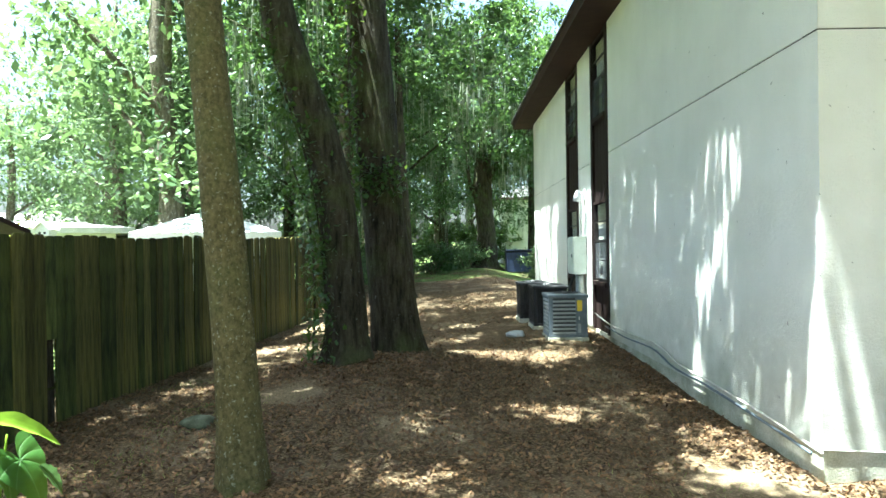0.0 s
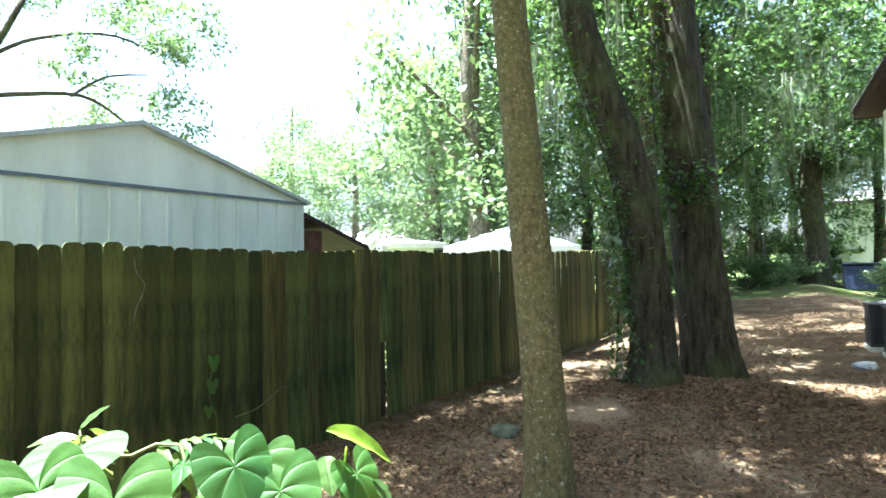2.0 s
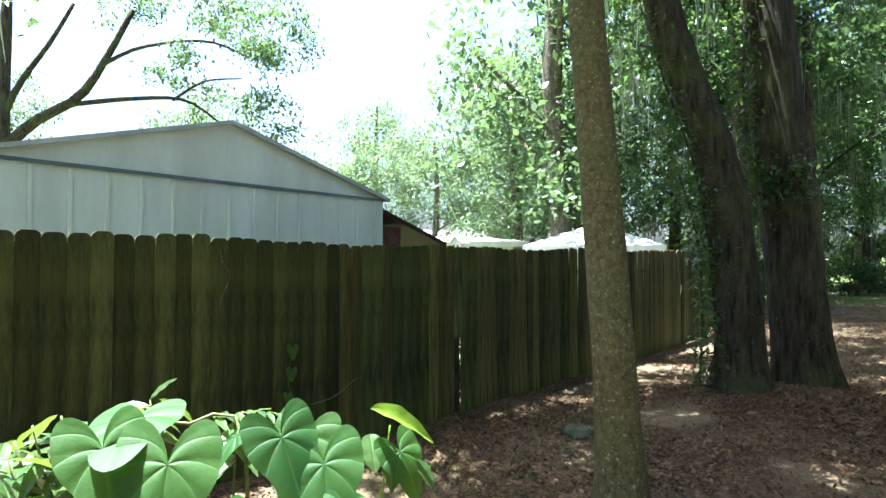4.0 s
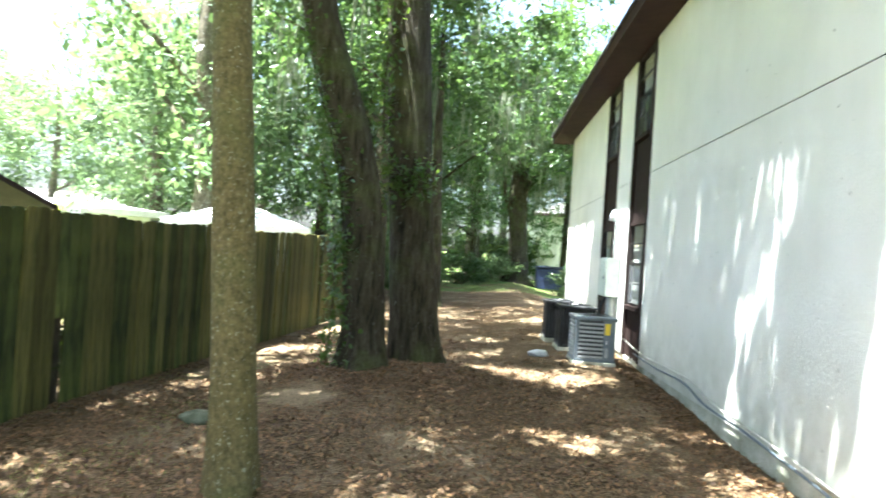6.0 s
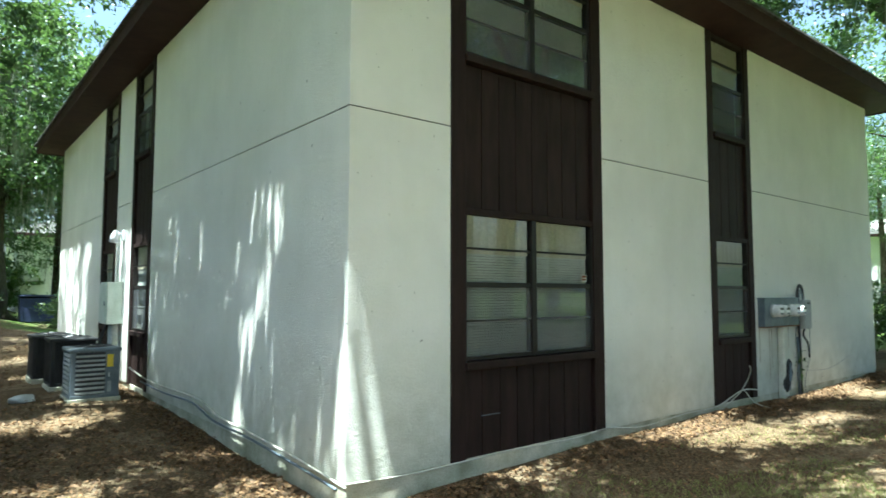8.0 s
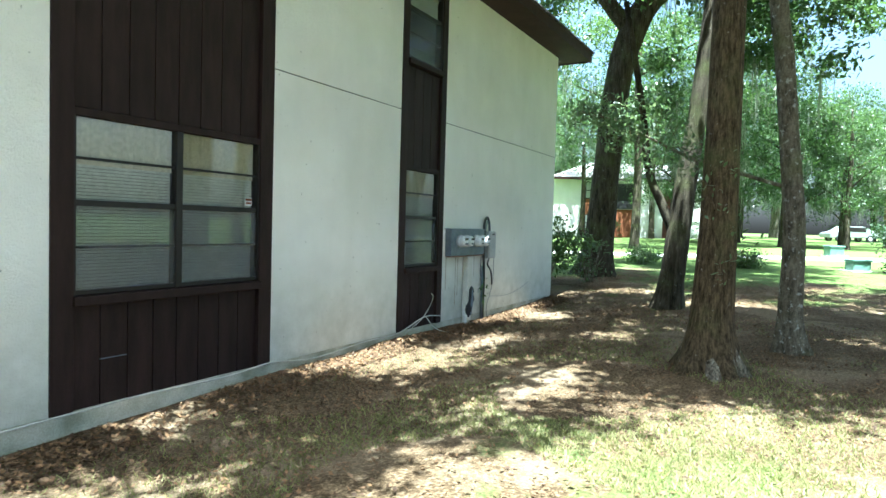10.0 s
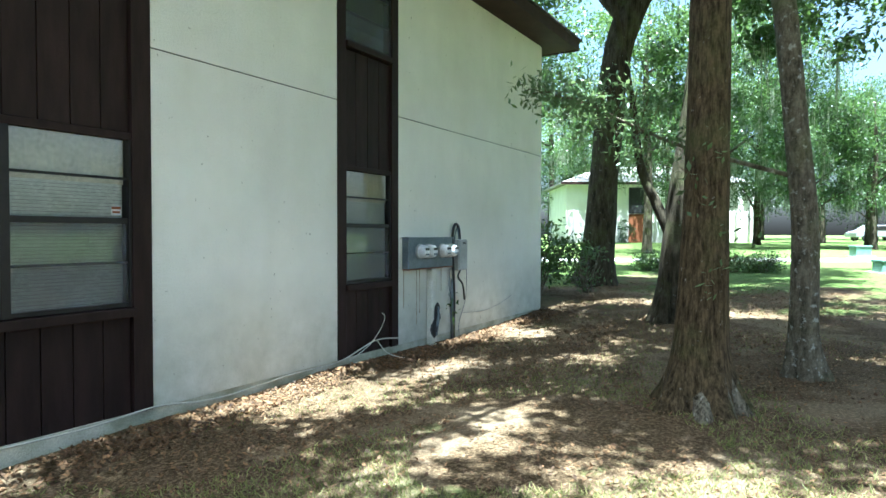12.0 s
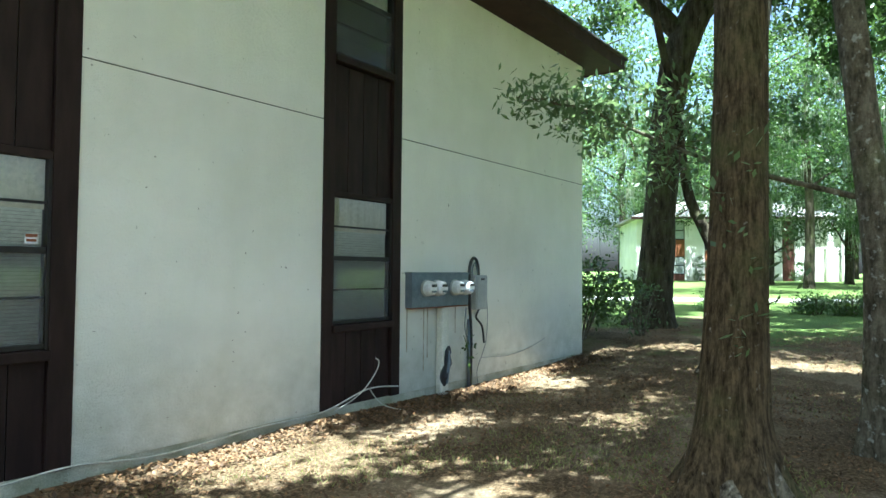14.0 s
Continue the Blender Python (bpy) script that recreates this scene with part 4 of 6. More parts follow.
def phone_box():
    root = empty("telephone_box", (11.46, Y0, 0.86), "grey plastic telephone junction box with black cables", "junction box")
    part("case", boxed(0.02, -0.12, 0.02, 0.28, -0.002, 0.46, bevel=0.012), LIGHTGREY, root)
    part("cover", boxed(0.035, -0.132, 0.04, 0.265, -0.121, 0.44, bevel=0.005), LIGHTGREY, root)
    part("hasp", boxed(0.12, -0.142, 0.395, 0.19, -0.133, 0.42), BLACK, root)
    part("cable_loop", tube(bmesh.new(), smooth_line([(0.03, -0.04, -0.95), (0.02, -0.05, -0.3), (-0.04, -0.06, 0.2), (-0.02, -0.05, 0.55), (0.06, -0.05, 0.68), (0.15, -0.05, 0.62), (0.18, -0.05, 0.45)], 30), [0.02] * 30, 8), BLACK, root, "looped black cable", smooth=True)
    part("cable_loop", tube(bmesh.new(), smooth_line([(0.05, -0.05, 0.2), (0.02, -0.06, 0.5), (0.09, -0.06, 0.62), (0.15, -0.06, 0.45)], 20), [0.009] * 20, 6), METERGREY, root, smooth=True)
    part("conduit", tube(bmesh.new(), [(0.0, -0.03, -0.98), (0.0, -0.03, -0.1)], [0.02, 0.02], 10), METERGREY, root, "grey conduit", smooth=True)
    part("dangling_cable", tube(bmesh.new(), smooth_line([(0.18, -0.06, 0.02), (0.1, -0.07, -0.08), (0.22, -0.08, -0.2), (0.27, -0.08, -0.42)], 16), [0.014] * 16, 7), BLACK, root, smooth=True)
    part("thin_wire", tube(bmesh.new(), smooth_line([(0.28, -0.05, 0.3), (0.40, -0.04, 0.1), (0.38, -0.04, -0.4), (0.18, -0.04, -0.75), (0.2, -0.04, -0.95)], 20), [0.004] * 20, 5), METERGREY, root)
    part("thin_wire", tube(bmesh.new(), smooth_line([(-0.08, -0.04, 0.05), (-0.12, -0.05, -0.2), (-0.05, -0.05, -0.35)], 12), [0.005] * 12, 5), METERGREY, root)
    part("thin_wire", tube(bmesh.new(), smooth_line([(0.3, -0.02, -0.62), (1.0, -0.015, -0.66), (1.6, -0.015, -0.60), (2.05, -0.015, -0.5)], 20), [0.005] * 20, 5), LIGHTGREY, root)


phone_box()

rng_s = np.random.default_rng(5)
sprig = empty("climbing_weed", (11.40, Y0 - 0.07, 0.15), "small green weed climbing the conduit", "weed")
part("stem", tube(bmesh.new(), smooth_line([(0.05, -0.01, -0.2), (-0.02, -0.02, 0.1), (-0.08, -0.03, 0.28), (-0.14, -0.02, 0.42)], 12), [0.005] * 12, 5), IVY, sprig)
pts = np.stack([rng_s.uniform(-0.22, 0.12, 26), rng_s.uniform(-0.07, 0.0, 26), rng_s.uniform(-0.05, 0.42, 26)], 1)
lv = new("leaves", quads_mesh("leaves", leaf_quads(rng_s, pts, 0.06, 0.3, 0.7), LEAF_OAK))
lv.parent = sprig


def cable(pts, r, mat, label, n=40):
    ob = part("wall_cable", tube(bmesh.new(), smooth_line(pts, n), [r] * n, 7), mat, smooth=True)
    return tagged(ob, label, "cable", "cables along the wall foot")


cable([(X0 - 0.03, Y0 - 0.03, 0.02), (4.2, Y0 - 0.02, -0.01), (4.7, Y0 - 0.035, 0.0), (5.4, Y0 - 0.045, 0.012), (6.2, Y0 - 0.045, -0.005), (6.76, Y0 - 0.04, 0.02), (7.4, Y0 - 0.02, -0.05), (8.3, Y0 - 0.02, -0.01), (9.0, Y0 - 0.04, 0.0), (9.6, Y0 - 0.06, 0.14), (10.1, Y0 - 0.04, 0.1)], 0.008, CABLE, "pale painted cable sagging along the stem wall", 70)
cable([(9.15, Y0 - 0.05, -0.02), (9.45, Y0 - 0.10, 0.12), (9.62, Y0 - 0.14, 0.30), (9.66, Y0 - 0.16, 0.42), (9.60, Y0 - 0.17, 0.47)], 0.006, CABLE, "loose white cable end sticking up by the bay", 20)
cable([(9.58, Y0 - 0.1, 0.16), (9.66, Y0 - 0.2, 0.0), (9.85, Y0 - 0.32, -0.08), (10.05, Y0 - 0.4, -0.1)], 0.006, CABLE, "loose white cable end lying on the litter", 20)
cable([(X0 - 0.03, Y0 - 0.05, 0.0), (X0 - 0.04, 5.8, 0.06), (X0 - 0.04, 6.9, 0.10), (X0 - 0.04, 7.6, 0.12), (X0 - 0.05, 8.2, 0.22), (X0 - 0.04, 9.3, 0.20), (X0 - 0.05, 10.4, 0.20), (X0 - 0.1, 11.2, 0.3)], 0.011, CABLE, "pale cable running along the wall foot", 60)
cable([(X0 - 0.05, Y0 + 0.05, -0.03), (X0 - 0.06, 5.8, 0.02), (X0 - 0.06, 6.8, 0.06), (X0 - 0.06, 7.7, 0.07), (X0 - 0.06, 8.4, 0.16), (X0 - 0.06, 9.6, 0.13), (X0 - 0.08, 10.6, 0.16)], 0.012, METERGREY, "grey cable running along the wall foot", 60)

sticker = empty("window_sticker", (6.49, Y0 + 0.030, 1.57), "small white and red warning sticker on the pane", "sticker")
part("backing", boxed(-0.04, 0.0, -0.035, 0.04, 0.002, 0.035), WHITEPL, sticker)
part("band", boxed(-0.036, -0.002, 0.008, 0.036, -0.0005, 0.03), RUSTDOOR, sticker, "red band")
part("bar", boxed(-0.03, -0.002, -0.022, 0.03, -0.0005, -0.004), RUSTDOOR, sticker)
scratch = tagged(part("scratch_mark", boxed(5.05, Y0 + 0.0215, 0.338, 5.27, Y0 + 0.0235, 0.346), METERGREY), "pale scratch in the brown siding", "scratch")


# ---- vine and shrub in front of the fence ----
def heart_mesh(name, size, droop, mat):
    """A cordate leaf laid out round its stalk, tip along y, puffed between arching ribs."""
    bm = bmesh.new()
    na, nr = 72, 9
    rings = []
    for j in range(1, nr + 1):
        ring = []
        for i in range(na + 1):
            a = (i / na * 2 - 1) * math.pi
            r = 0.50 + 0.46 * math.exp(-(a / 0.42) ** 2) + 0.10 * math.exp(-((abs(a) - 2.45) / 0.5) ** 2)
            r *= 1 - 0.95 * math.exp(-((math.pi - abs(a)) / 0.36) ** 2)
            q = r * j / nr
            x, y = q * math.sin(a), q * math.cos(a)
            z = 0.016 * abs(math.sin(a * (1 + 0.5 * q) * 3.1)) ** 0.6 * min(1, q * 3) - 0.12 * abs(x) ** 1.8 - droop * max(0, y) ** 2 + 0.03 * math.sin(a * 5 + size) * q * q
            ring.append(bm.verts.new((x * size, y * size, z * size)))
        rings.append(ring)
    mid = bm.verts.new((0, 0, 0))
    for i in range(na):
        bm.faces.new((mid, rings[0][i + 1], rings[0][i]))
    for p, q in zip(rings, rings[1:]):
        for i in range(na):
            bm.faces.new((p[i], p[i + 1], q[i + 1], q[i]))
    return finish(bm, name, mat, True)


def blade_mesh(name, size, droop, mat, width, jag=0.0, fold=0.35):
    """A pointed leaf folded along its midrib; jag cuts teeth into the rim."""
    bm = bmesh.new()
    nv = 22
    rows = []
    for j in range(nv + 1):
        t = j / nv
        half = width * math.sin(math.pi * min(1, t ** 0.8)) ** 0.85 + 0.006
        if jag:
            half *= 1 + jag * ((j * 3) % 4 / 2 - 0.75)
        rows.append([bm.verts.new((u * half * size, t * size, (fold * abs(u) * half - droop * t * t + 0.012 * math.sin(t * 19) * abs(u)) * size)) for u in (-1, -0.5, 0, 0.5, 1)])
    for p, q in zip(rows, rows[1:]):
        for i in range(4):
            bm.faces.new((p[i], p[i + 1], q[i + 1], q[i]))
    return finish(bm, name, mat, True)


def vine_leaf_material(name, dark, light, through, ribbed, gloss=0.34):
    m, nt, p = nodes_of(name)
    tc = nt.nodes.new("ShaderNodeTexCoord")
    sep = nt.nodes.new("ShaderNodeSeparateXYZ")
    nt.links.new(tc.outputs["Object"], sep.inputs[0])

    def op(kind, a, b=0.0):
        n = nt.nodes.new("ShaderNodeMath")
        n.operation = kind
        for s, v in zip(n.inputs, (a, b)):
            if isinstance(v, (int, float)):
                s.default_value = v
            else:
                nt.links.new(v, s)
        return n.outputs[0]
    if ribbed:
        ang = op("ARCTAN2", sep.outputs[0], sep.outputs[1])
        dist = op("SQRT", op("ADD", op("MULTIPLY", sep.outputs[0], sep.outputs[0]), op("MULTIPLY", sep.outputs[1], sep.outputs[1])))
        rib = op("POWER", op("ABSOLUTE", op("SINE", op("MULTIPLY", op("MULTIPLY", ang, op("ADD", op("MULTIPLY", dist, 4.0), 1.0)), 3.1))), 0.6)
    else:
        rib = op("MINIMUM", op("MULTIPLY", op("ABSOLUTE", sep.outputs[0]), 160.0), 1.0)
    vein = ramp(nt, rib, [(0.0, (1, 1, 1)), (0.34, (0, 0, 0))])
    var = nt.nodes.new("ShaderNodeObjectInfo").outputs["Random"]
    base = ramp(nt, var, [(0, dark), (1, light)])
    blotch = noise_of(nt, tc.outputs["Object"], 45, 4)
    base = mix(nt, base, ramp(nt, blotch, [(0.3, (0.75,) * 3), (0.7, (1.2,) * 3)]), 0.8, "MULTIPLY")
    col = mix(nt, base, (0.15, 0.24, 0.09), mix(nt, (0, 0, 0), vein, 0.35))
    nt.links.new(col, p.inputs["Base Color"])
    p.inputs["Roughness"].default_value = gloss
    p.inputs["Specular IOR Level"].default_value = 0.3
    bump(nt, p, op("ADD", rib, op("MULTIPLY", noise_of(nt, tc.outputs["Object"], 160, 3), 0.4)), 0.6, 0.003)
    tr = nt.nodes.new("ShaderNodeBsdfTranslucent")
    nt.links.new(mix(nt, col, (0.40, 0.55, 0.05), 0.4), tr.inputs[0])
    mx = nt.nodes.new("ShaderNodeMixShader")
    mx.inputs[0].default_value = through
    nt.links.new(p.outputs[0], mx.inputs[1])
    nt.links.new(tr.outputs[0], mx.inputs[2])
    nt.links.new(mx.outputs[0], nt.nodes["Material Output"].inputs[0])
    return m


VINE = vine_leaf_material("vine_leaf", (0.014, 0.056, 0.008), (0.036, 0.088, 0.012), 0.34, True, 0.55)
LANCE = vine_leaf_material("shrub_leaf", (0.022, 0.054, 0.016), (0.066, 0.11, 0.030), 0.30, False)
LIME = vine_leaf_material("young_leaf", (0.16, 0.26, 0.02), (0.20, 0.30, 0.03), 0.40, False)
BROAD = [heart_mesh("leaf", 0.20, d, VINE) for d in (0.20, 0.10, 0.32)]
HEARTS = [heart_mesh("leaf", 0.15, d, VINE) for d in (0.20, 0.10, 0.32)]
LANCES = [blade_mesh("leaf", 0.15, d, LANCE, w) for d, w in ((0.30, 0.17), (0.12, 0.15), (0.2, 0.21))]
OVALS = [blade_mesh("leaf", 0.085, d, LANCE, w, 0.0, 0.25) for d, w in ((0.25, 0.26), (0.1, 0.30), (0.3, 0.22))]
DRYSTEM = surface("dry_green_stem", (0.07, 0.08, 0.025), (0.15, 0.15, 0.06), 0.7, 20.0, bumpy=0.1)
JAGS = [blade_mesh("leaf", 0.11, 0.2, LANCE, 0.36, 0.14, 0.2)]
ARCH = blade_mesh("leaf", 0.15, 0.42, LIME, 0.13, 0.0, 0.9)


def leaf_at(root, mesh, at, heading, pitch, roll, scale=1.0):
    """heading: where the tip points; pitch: down positive."""
    ob = new("leaf", mesh)
    ob.parent = root
    ob.matrix_basis = root.matrix_basis.inverted() @ pose(*at, 0, 0, heading) @ pose(0, 0, 0, -pitch, roll, 0) @ Matrix.Scale(scale, 4)
    return ob


def vine_bush():
    root = empty("vine_bush", (0.12, 1.62, gz(0.12, 1.62)), "leafy bush overgrown with heart-leaved vine", "bush")
    inv = root.matrix_basis.inverted()
    rng = random.Random(9)
    # heart leaves turned to the light on the path side: stalk end, heading, pitch, roll, size
    heroes = [((0.05, 1.48, 1.085), -112, 62, 6, 0.72),
              ((0.126, 1.548, 1.057), -128, 60, -4, 0.84),
              ((0.005, 1.562, 1.114), -140, 14, 4, 0.78),
              ((0.203, 1.727, 1.073), -112, 66, 12, 0.68),
              ((0.173, 1.812, 1.05), -150, 62, -10, 0.66),
              ((0.26, 1.778, 1.022), -130, 62, 4, 0.74),
              ((0.333, 1.913, 1.024), -100, 60, 14, 0.50),
              ((0.056, 1.74, 1.051), 170, 40, 6, 0.40), ((0.05, 1.46, 0.90), -135, 52, 8, 0.7), ((0.24, 1.64, 0.88), -120, 50, -10, 0.7), ((0.36, 1.80, 0.87), -118, 48, -14, 0.6), ((-0.08, 1.40, 0.90), -120, 44, 12, 0.7)]
    for at, hd, pi, ro, sc in heroes:
        leaf_at(root, rng.choice(BROAD), at, hd, pi, ro, sc)
    leaf_at(root, ARCH, (0.287, 1.876, 1.11), -72, 14, 34, 0.88)

    def stem(pts, r0, r1, mat, n=12):
        bm = tube(bmesh.new(), smooth_line(pts, n), [lerp(r0, r1, k / (n - 1)) for k in range(n)], 6)
        bmesh.ops.transform(bm, matrix=inv, verts=bm.verts)
        part("stem", bm, mat, root, smooth=True)
    stem([(0.297, 1.870, 0.8), (0.307, 1.890, 0.95), (0.317, 1.9, 1.077)], 0.003, 0.002, LIME)
    stem([(0.10, 1.70, gz(0.1, 1.7)), (0.12, 1.72, 0.6), (0.047, 1.761, 1.055), (-0.017, 1.676, 1.078), (-0.09, 1.637, 1.088)], 0.005, 0.003, DRYSTEM)
    stem([(0.047, 1.761, 1.053), (0.021, 1.775, 1.065), (0.001, 1.799, 1.081)], 0.004, 0.002, DRYSTEM)
    for at, hd, sc in (((0.267, 1.898, 1.053), -128, 0.7), ((0.306, 1.904, 1.029), -100, 0.75), ((0.362, 1.922, 1.011), -70, 0.65)):
        leaf_at(root, JAGS[0], at, hd, rng.uniform(40, 62), rng.uniform(-15, 15), sc)
    # a feathered leaf lying over the hearts
    for k in range(7):
        f = k / 6
        at = (lerp(-0.031, 0.046, f), lerp(1.759, 1.852, f), 1.069 + 0.012 * math.sin(3 * f))
        for side in (-1, 1):
            leaf_at(root, LANCES[1], at, -48 + side * 62, rng.uniform(-4, 14), rng.uniform(-12, 12), lerp(0.42, 0.3, f))
    # whorls of pointed leaves on the twig ends
    tips = [(-0.274, 1.758, 1.08), (-0.25, 1.758, 1.07), (0.009, 1.777, 1.075), (-0.204, 1.532, 1.097), (-0.178, 1.47, 1.095), (-0.103, 1.513, 1.101), (-0.143, 1.427, 1.082), (-0.077, 1.452, 1.076), (-0.147, 1.578, 1.083), (-0.053, 1.381, 1.081), (-0.191, 1.662, 1.092)]
    for i, tip in enumerate(tips):
        stem([(lerp(0.12, tip[0], 0.2), lerp(1.65, tip[1], 0.2), gz(0.12, 1.62)), (lerp(0.12, tip[0], 0.6), lerp(1.65, tip[1], 0.6), 0.6), tip], 0.005, 0.0022, DRYSTEM, 14)
        for k in range(7 if i < 3 else 9):
            leaf_at(root, rng.choice(LANCES if i < 3 else OVALS), (tip[0] + rng.uniform(-0.02, 0.02), tip[1] + rng.uniform(-0.02, 0.02), tip[2] - 0.014 * k), k * 137 + i * 40, rng.uniform(-12, 40), rng.uniform(-25, 25), rng.uniform(0.45, 0.75) if i < 3 else rng.uniform(0.6, 1.0))
    leaf_at(root, LANCES[1], tips[0], -30, -50, 20, 0.5)
    for k in range(64):
        at = (rng.uniform(-0.30, 0.0), rng.uniform(1.28, 1.62), rng.uniform(0.84, 1.03))
        leaf_at(root, rng.choice(OVALS), at, rng.uniform(-190, -60), rng.uniform(10, 65), rng.uniform(-30, 30), rng.uniform(0.55, 0.95))
    for k in range(52):
        f = rng.random()
        at = (lerp(-0.14, 0.40, f) + rng.uniform(-0.05, 0.03), lerp(1.36, 1.88, f) + rng.uniform(-0.03, 0.06), rng.uniform(0.70, 0.95))
        leaf_at(root, rng.choice(HEARTS + OVALS + JAGS), at, -128 + rng.uniform(-40, 40), rng.uniform(38, 70), rng.uniform(-22, 22), rng.uniform(0.5, 0.78))
    for k in range(60):
        a, r = rng.uniform(0, 6.28), 0.34 * math.sqrt(rng.random())
        z = rng.uniform(0.15, 0.93)
        leaf_at(root, rng.choice(HEARTS + LANCES), (0.08 + r * math.cos(a) * 0.75, 1.66 + r * math.sin(a) * 0.85, z), rng.uniform(0, 360), rng.uniform(15, 70), rng.uniform(-25, 25), rng.uniform(0.55, 0.9))


vine_bush()


def twining_vine(at, points, leaves, label):
    root = empty("twining_vine", at, label, "vine")
    inv = root.matrix_basis.inverted()
    n = 26
    bm = tube(bmesh.new(), smooth_line(points, n), [0.0035] * n, 5)
    bmesh.ops.transform(bm, matrix=inv, verts=bm.verts)
    part("stem", bm, LANCE, root)
    for p, hd, pi, sc in leaves:
        leaf_at(root, HEARTS[1], p, hd, pi, 0, sc)


g0 = gz(-0.1, 1.3)
twining_vine((-0.1, 1.32, g0), [(-0.1, 1.32, g0), (-0.14, 1.35, 0.6), (-0.08, 1.30, 1.1), (-0.12, 1.34, 1.35), (-0.06, 1.31, 1.55), (-0.1, 1.30, 1.7)],
             [((-0.10, 1.31, 1.45), -110, 70, 0.45), ((-0.11, 1.30, 1.30), -130, 75, 0.5), ((-0.12, 1.30, 1.15), -90, 70, 0.5), ((-0.1, 1.28, 1.60), -120, 60, 0.4)], "thin vine with heart leaves climbing upwards")
fy = 4.5
fx = fence_x(fy) + 0.03
twining_vine((fx, fy, gz(fx, fy)), [(fx, fy, gz(fx, fy)), (fx + 0.02, fy + 0.04, 0.2), (fx, fy - 0.02, 0.45), (fx + 0.01, fy + 0.03, 0.72)],
             [((fx + 0.03, fy, 0.70), -120, 82, 0.62), ((fx + 0.03, fy - 0.01, 0.52), -130, 82, 0.58), ((fx + 0.03, fy - 0.05, 0.33), -110, 82, 0.5)], "small vine with heart leaves on the fence")
twig = tagged(part("dead_twig", tube(bmesh.new(), smooth_line([(fx + 0.05, 4.7, 0.22), (fx + 0.07, 4.95, 0.25), (fx + 0.05, 5.2, 0.34), (fx + 0.06, 5.3, 0.36)], 14), [0.006] * 14, 5), BARK_PALE), "bare dead twig against the fence", "twig")
vine_dry = tagged(part("dry_tendril", tube(bmesh.new(), smooth_line([(fence_x(3.9) + 0.02, 3.86, 1.55), (fence_x(3.9) + 0.03, 3.88, 1.4), (fence_x(3.9) + 0.04, 3.94, 1.3), (fence_x(3.9) + 0.03, 3.88, 1.15), (fence_x(3.9) + 0.03, 3.86, 1.05)], 16), [0.003] * 16, 5), BARK_GREY), "pale dry tendril hanging over the fence", "tendril")


# ---- ivy on the oaks ----
def ivy(at, line, spread, count, seed, label, size=0.085):
    root = empty("ivy_vine", at, label, "ivy")
    rng = np.random.default_rng(seed)
    inv = np.array(root.matrix_basis.inverted())[:3, 3]
    ln = smooth_line(line, 60)
    pts = np.array([ln[int(k)] for k in rng.integers(0, 60, count)]) + rng.normal(0, 1, (count, 3)) * np.asarray(spread) + inv
    ob = new("leaves", quads_mesh("leaves", leaf_quads(rng, pts, size, 0.2, 0.8), IVY))
    ob.parent = root
    bm = bmesh.new()
    tube(bm, [Vector(p) + Vector(inv) for p in ln], [0.013] * 60, 7, 0.3)
    part("stem", bm, BARK_DARK, root, smooth=True)


b0 = gz(-0.5, 8.7)
ivy((-0.5, 8.7, b0), [(-0.40, 8.62, b0), (-0.38, 8.58, 0.8), (-0.44, 8.55, 1.7), (-0.60, 8.52, 2.6), (-1.0, 8.5, 3.9), (-1.25, 8.6, 5.4)], (0.11, 0.12, 0.2), 1500, 31, "dark green ivy climbing the leaning oak", 0.075)
ivy((-0.62, 8.9, b0), [(-0.62, 8.9, -0.1), (-0.58, 8.9, 0.9), (-0.66, 8.95, 1.8), (-0.9, 9.0, 2.6)], (0.07, 0.08, 0.25), 330, 32, "ivy tangle hanging beside the oak", 0.07)
ivy((0.25, 9.15, gz(0.25, 9.15)), [(-0.02, 9.2, 2.2), (0.1, 9.12, 2.35), (0.3, 9.12, 2.4), (0.5, 9.2, 2.3)], (0.13, 0.10, 0.15), 420, 33, "ragged ivy collar round the thick oak", 0.075)
ivy((0.2, 9.2, 3.0), [(-0.1, 9.2, 2.6), (-0.16, 9.15, 3.6), (-0.1, 9.2, 4.6), (-0.3, 9.3, 5.8)], (0.11, 0.12, 0.25), 700, 34, "ivy climbing high on the thick oak", 0.075)


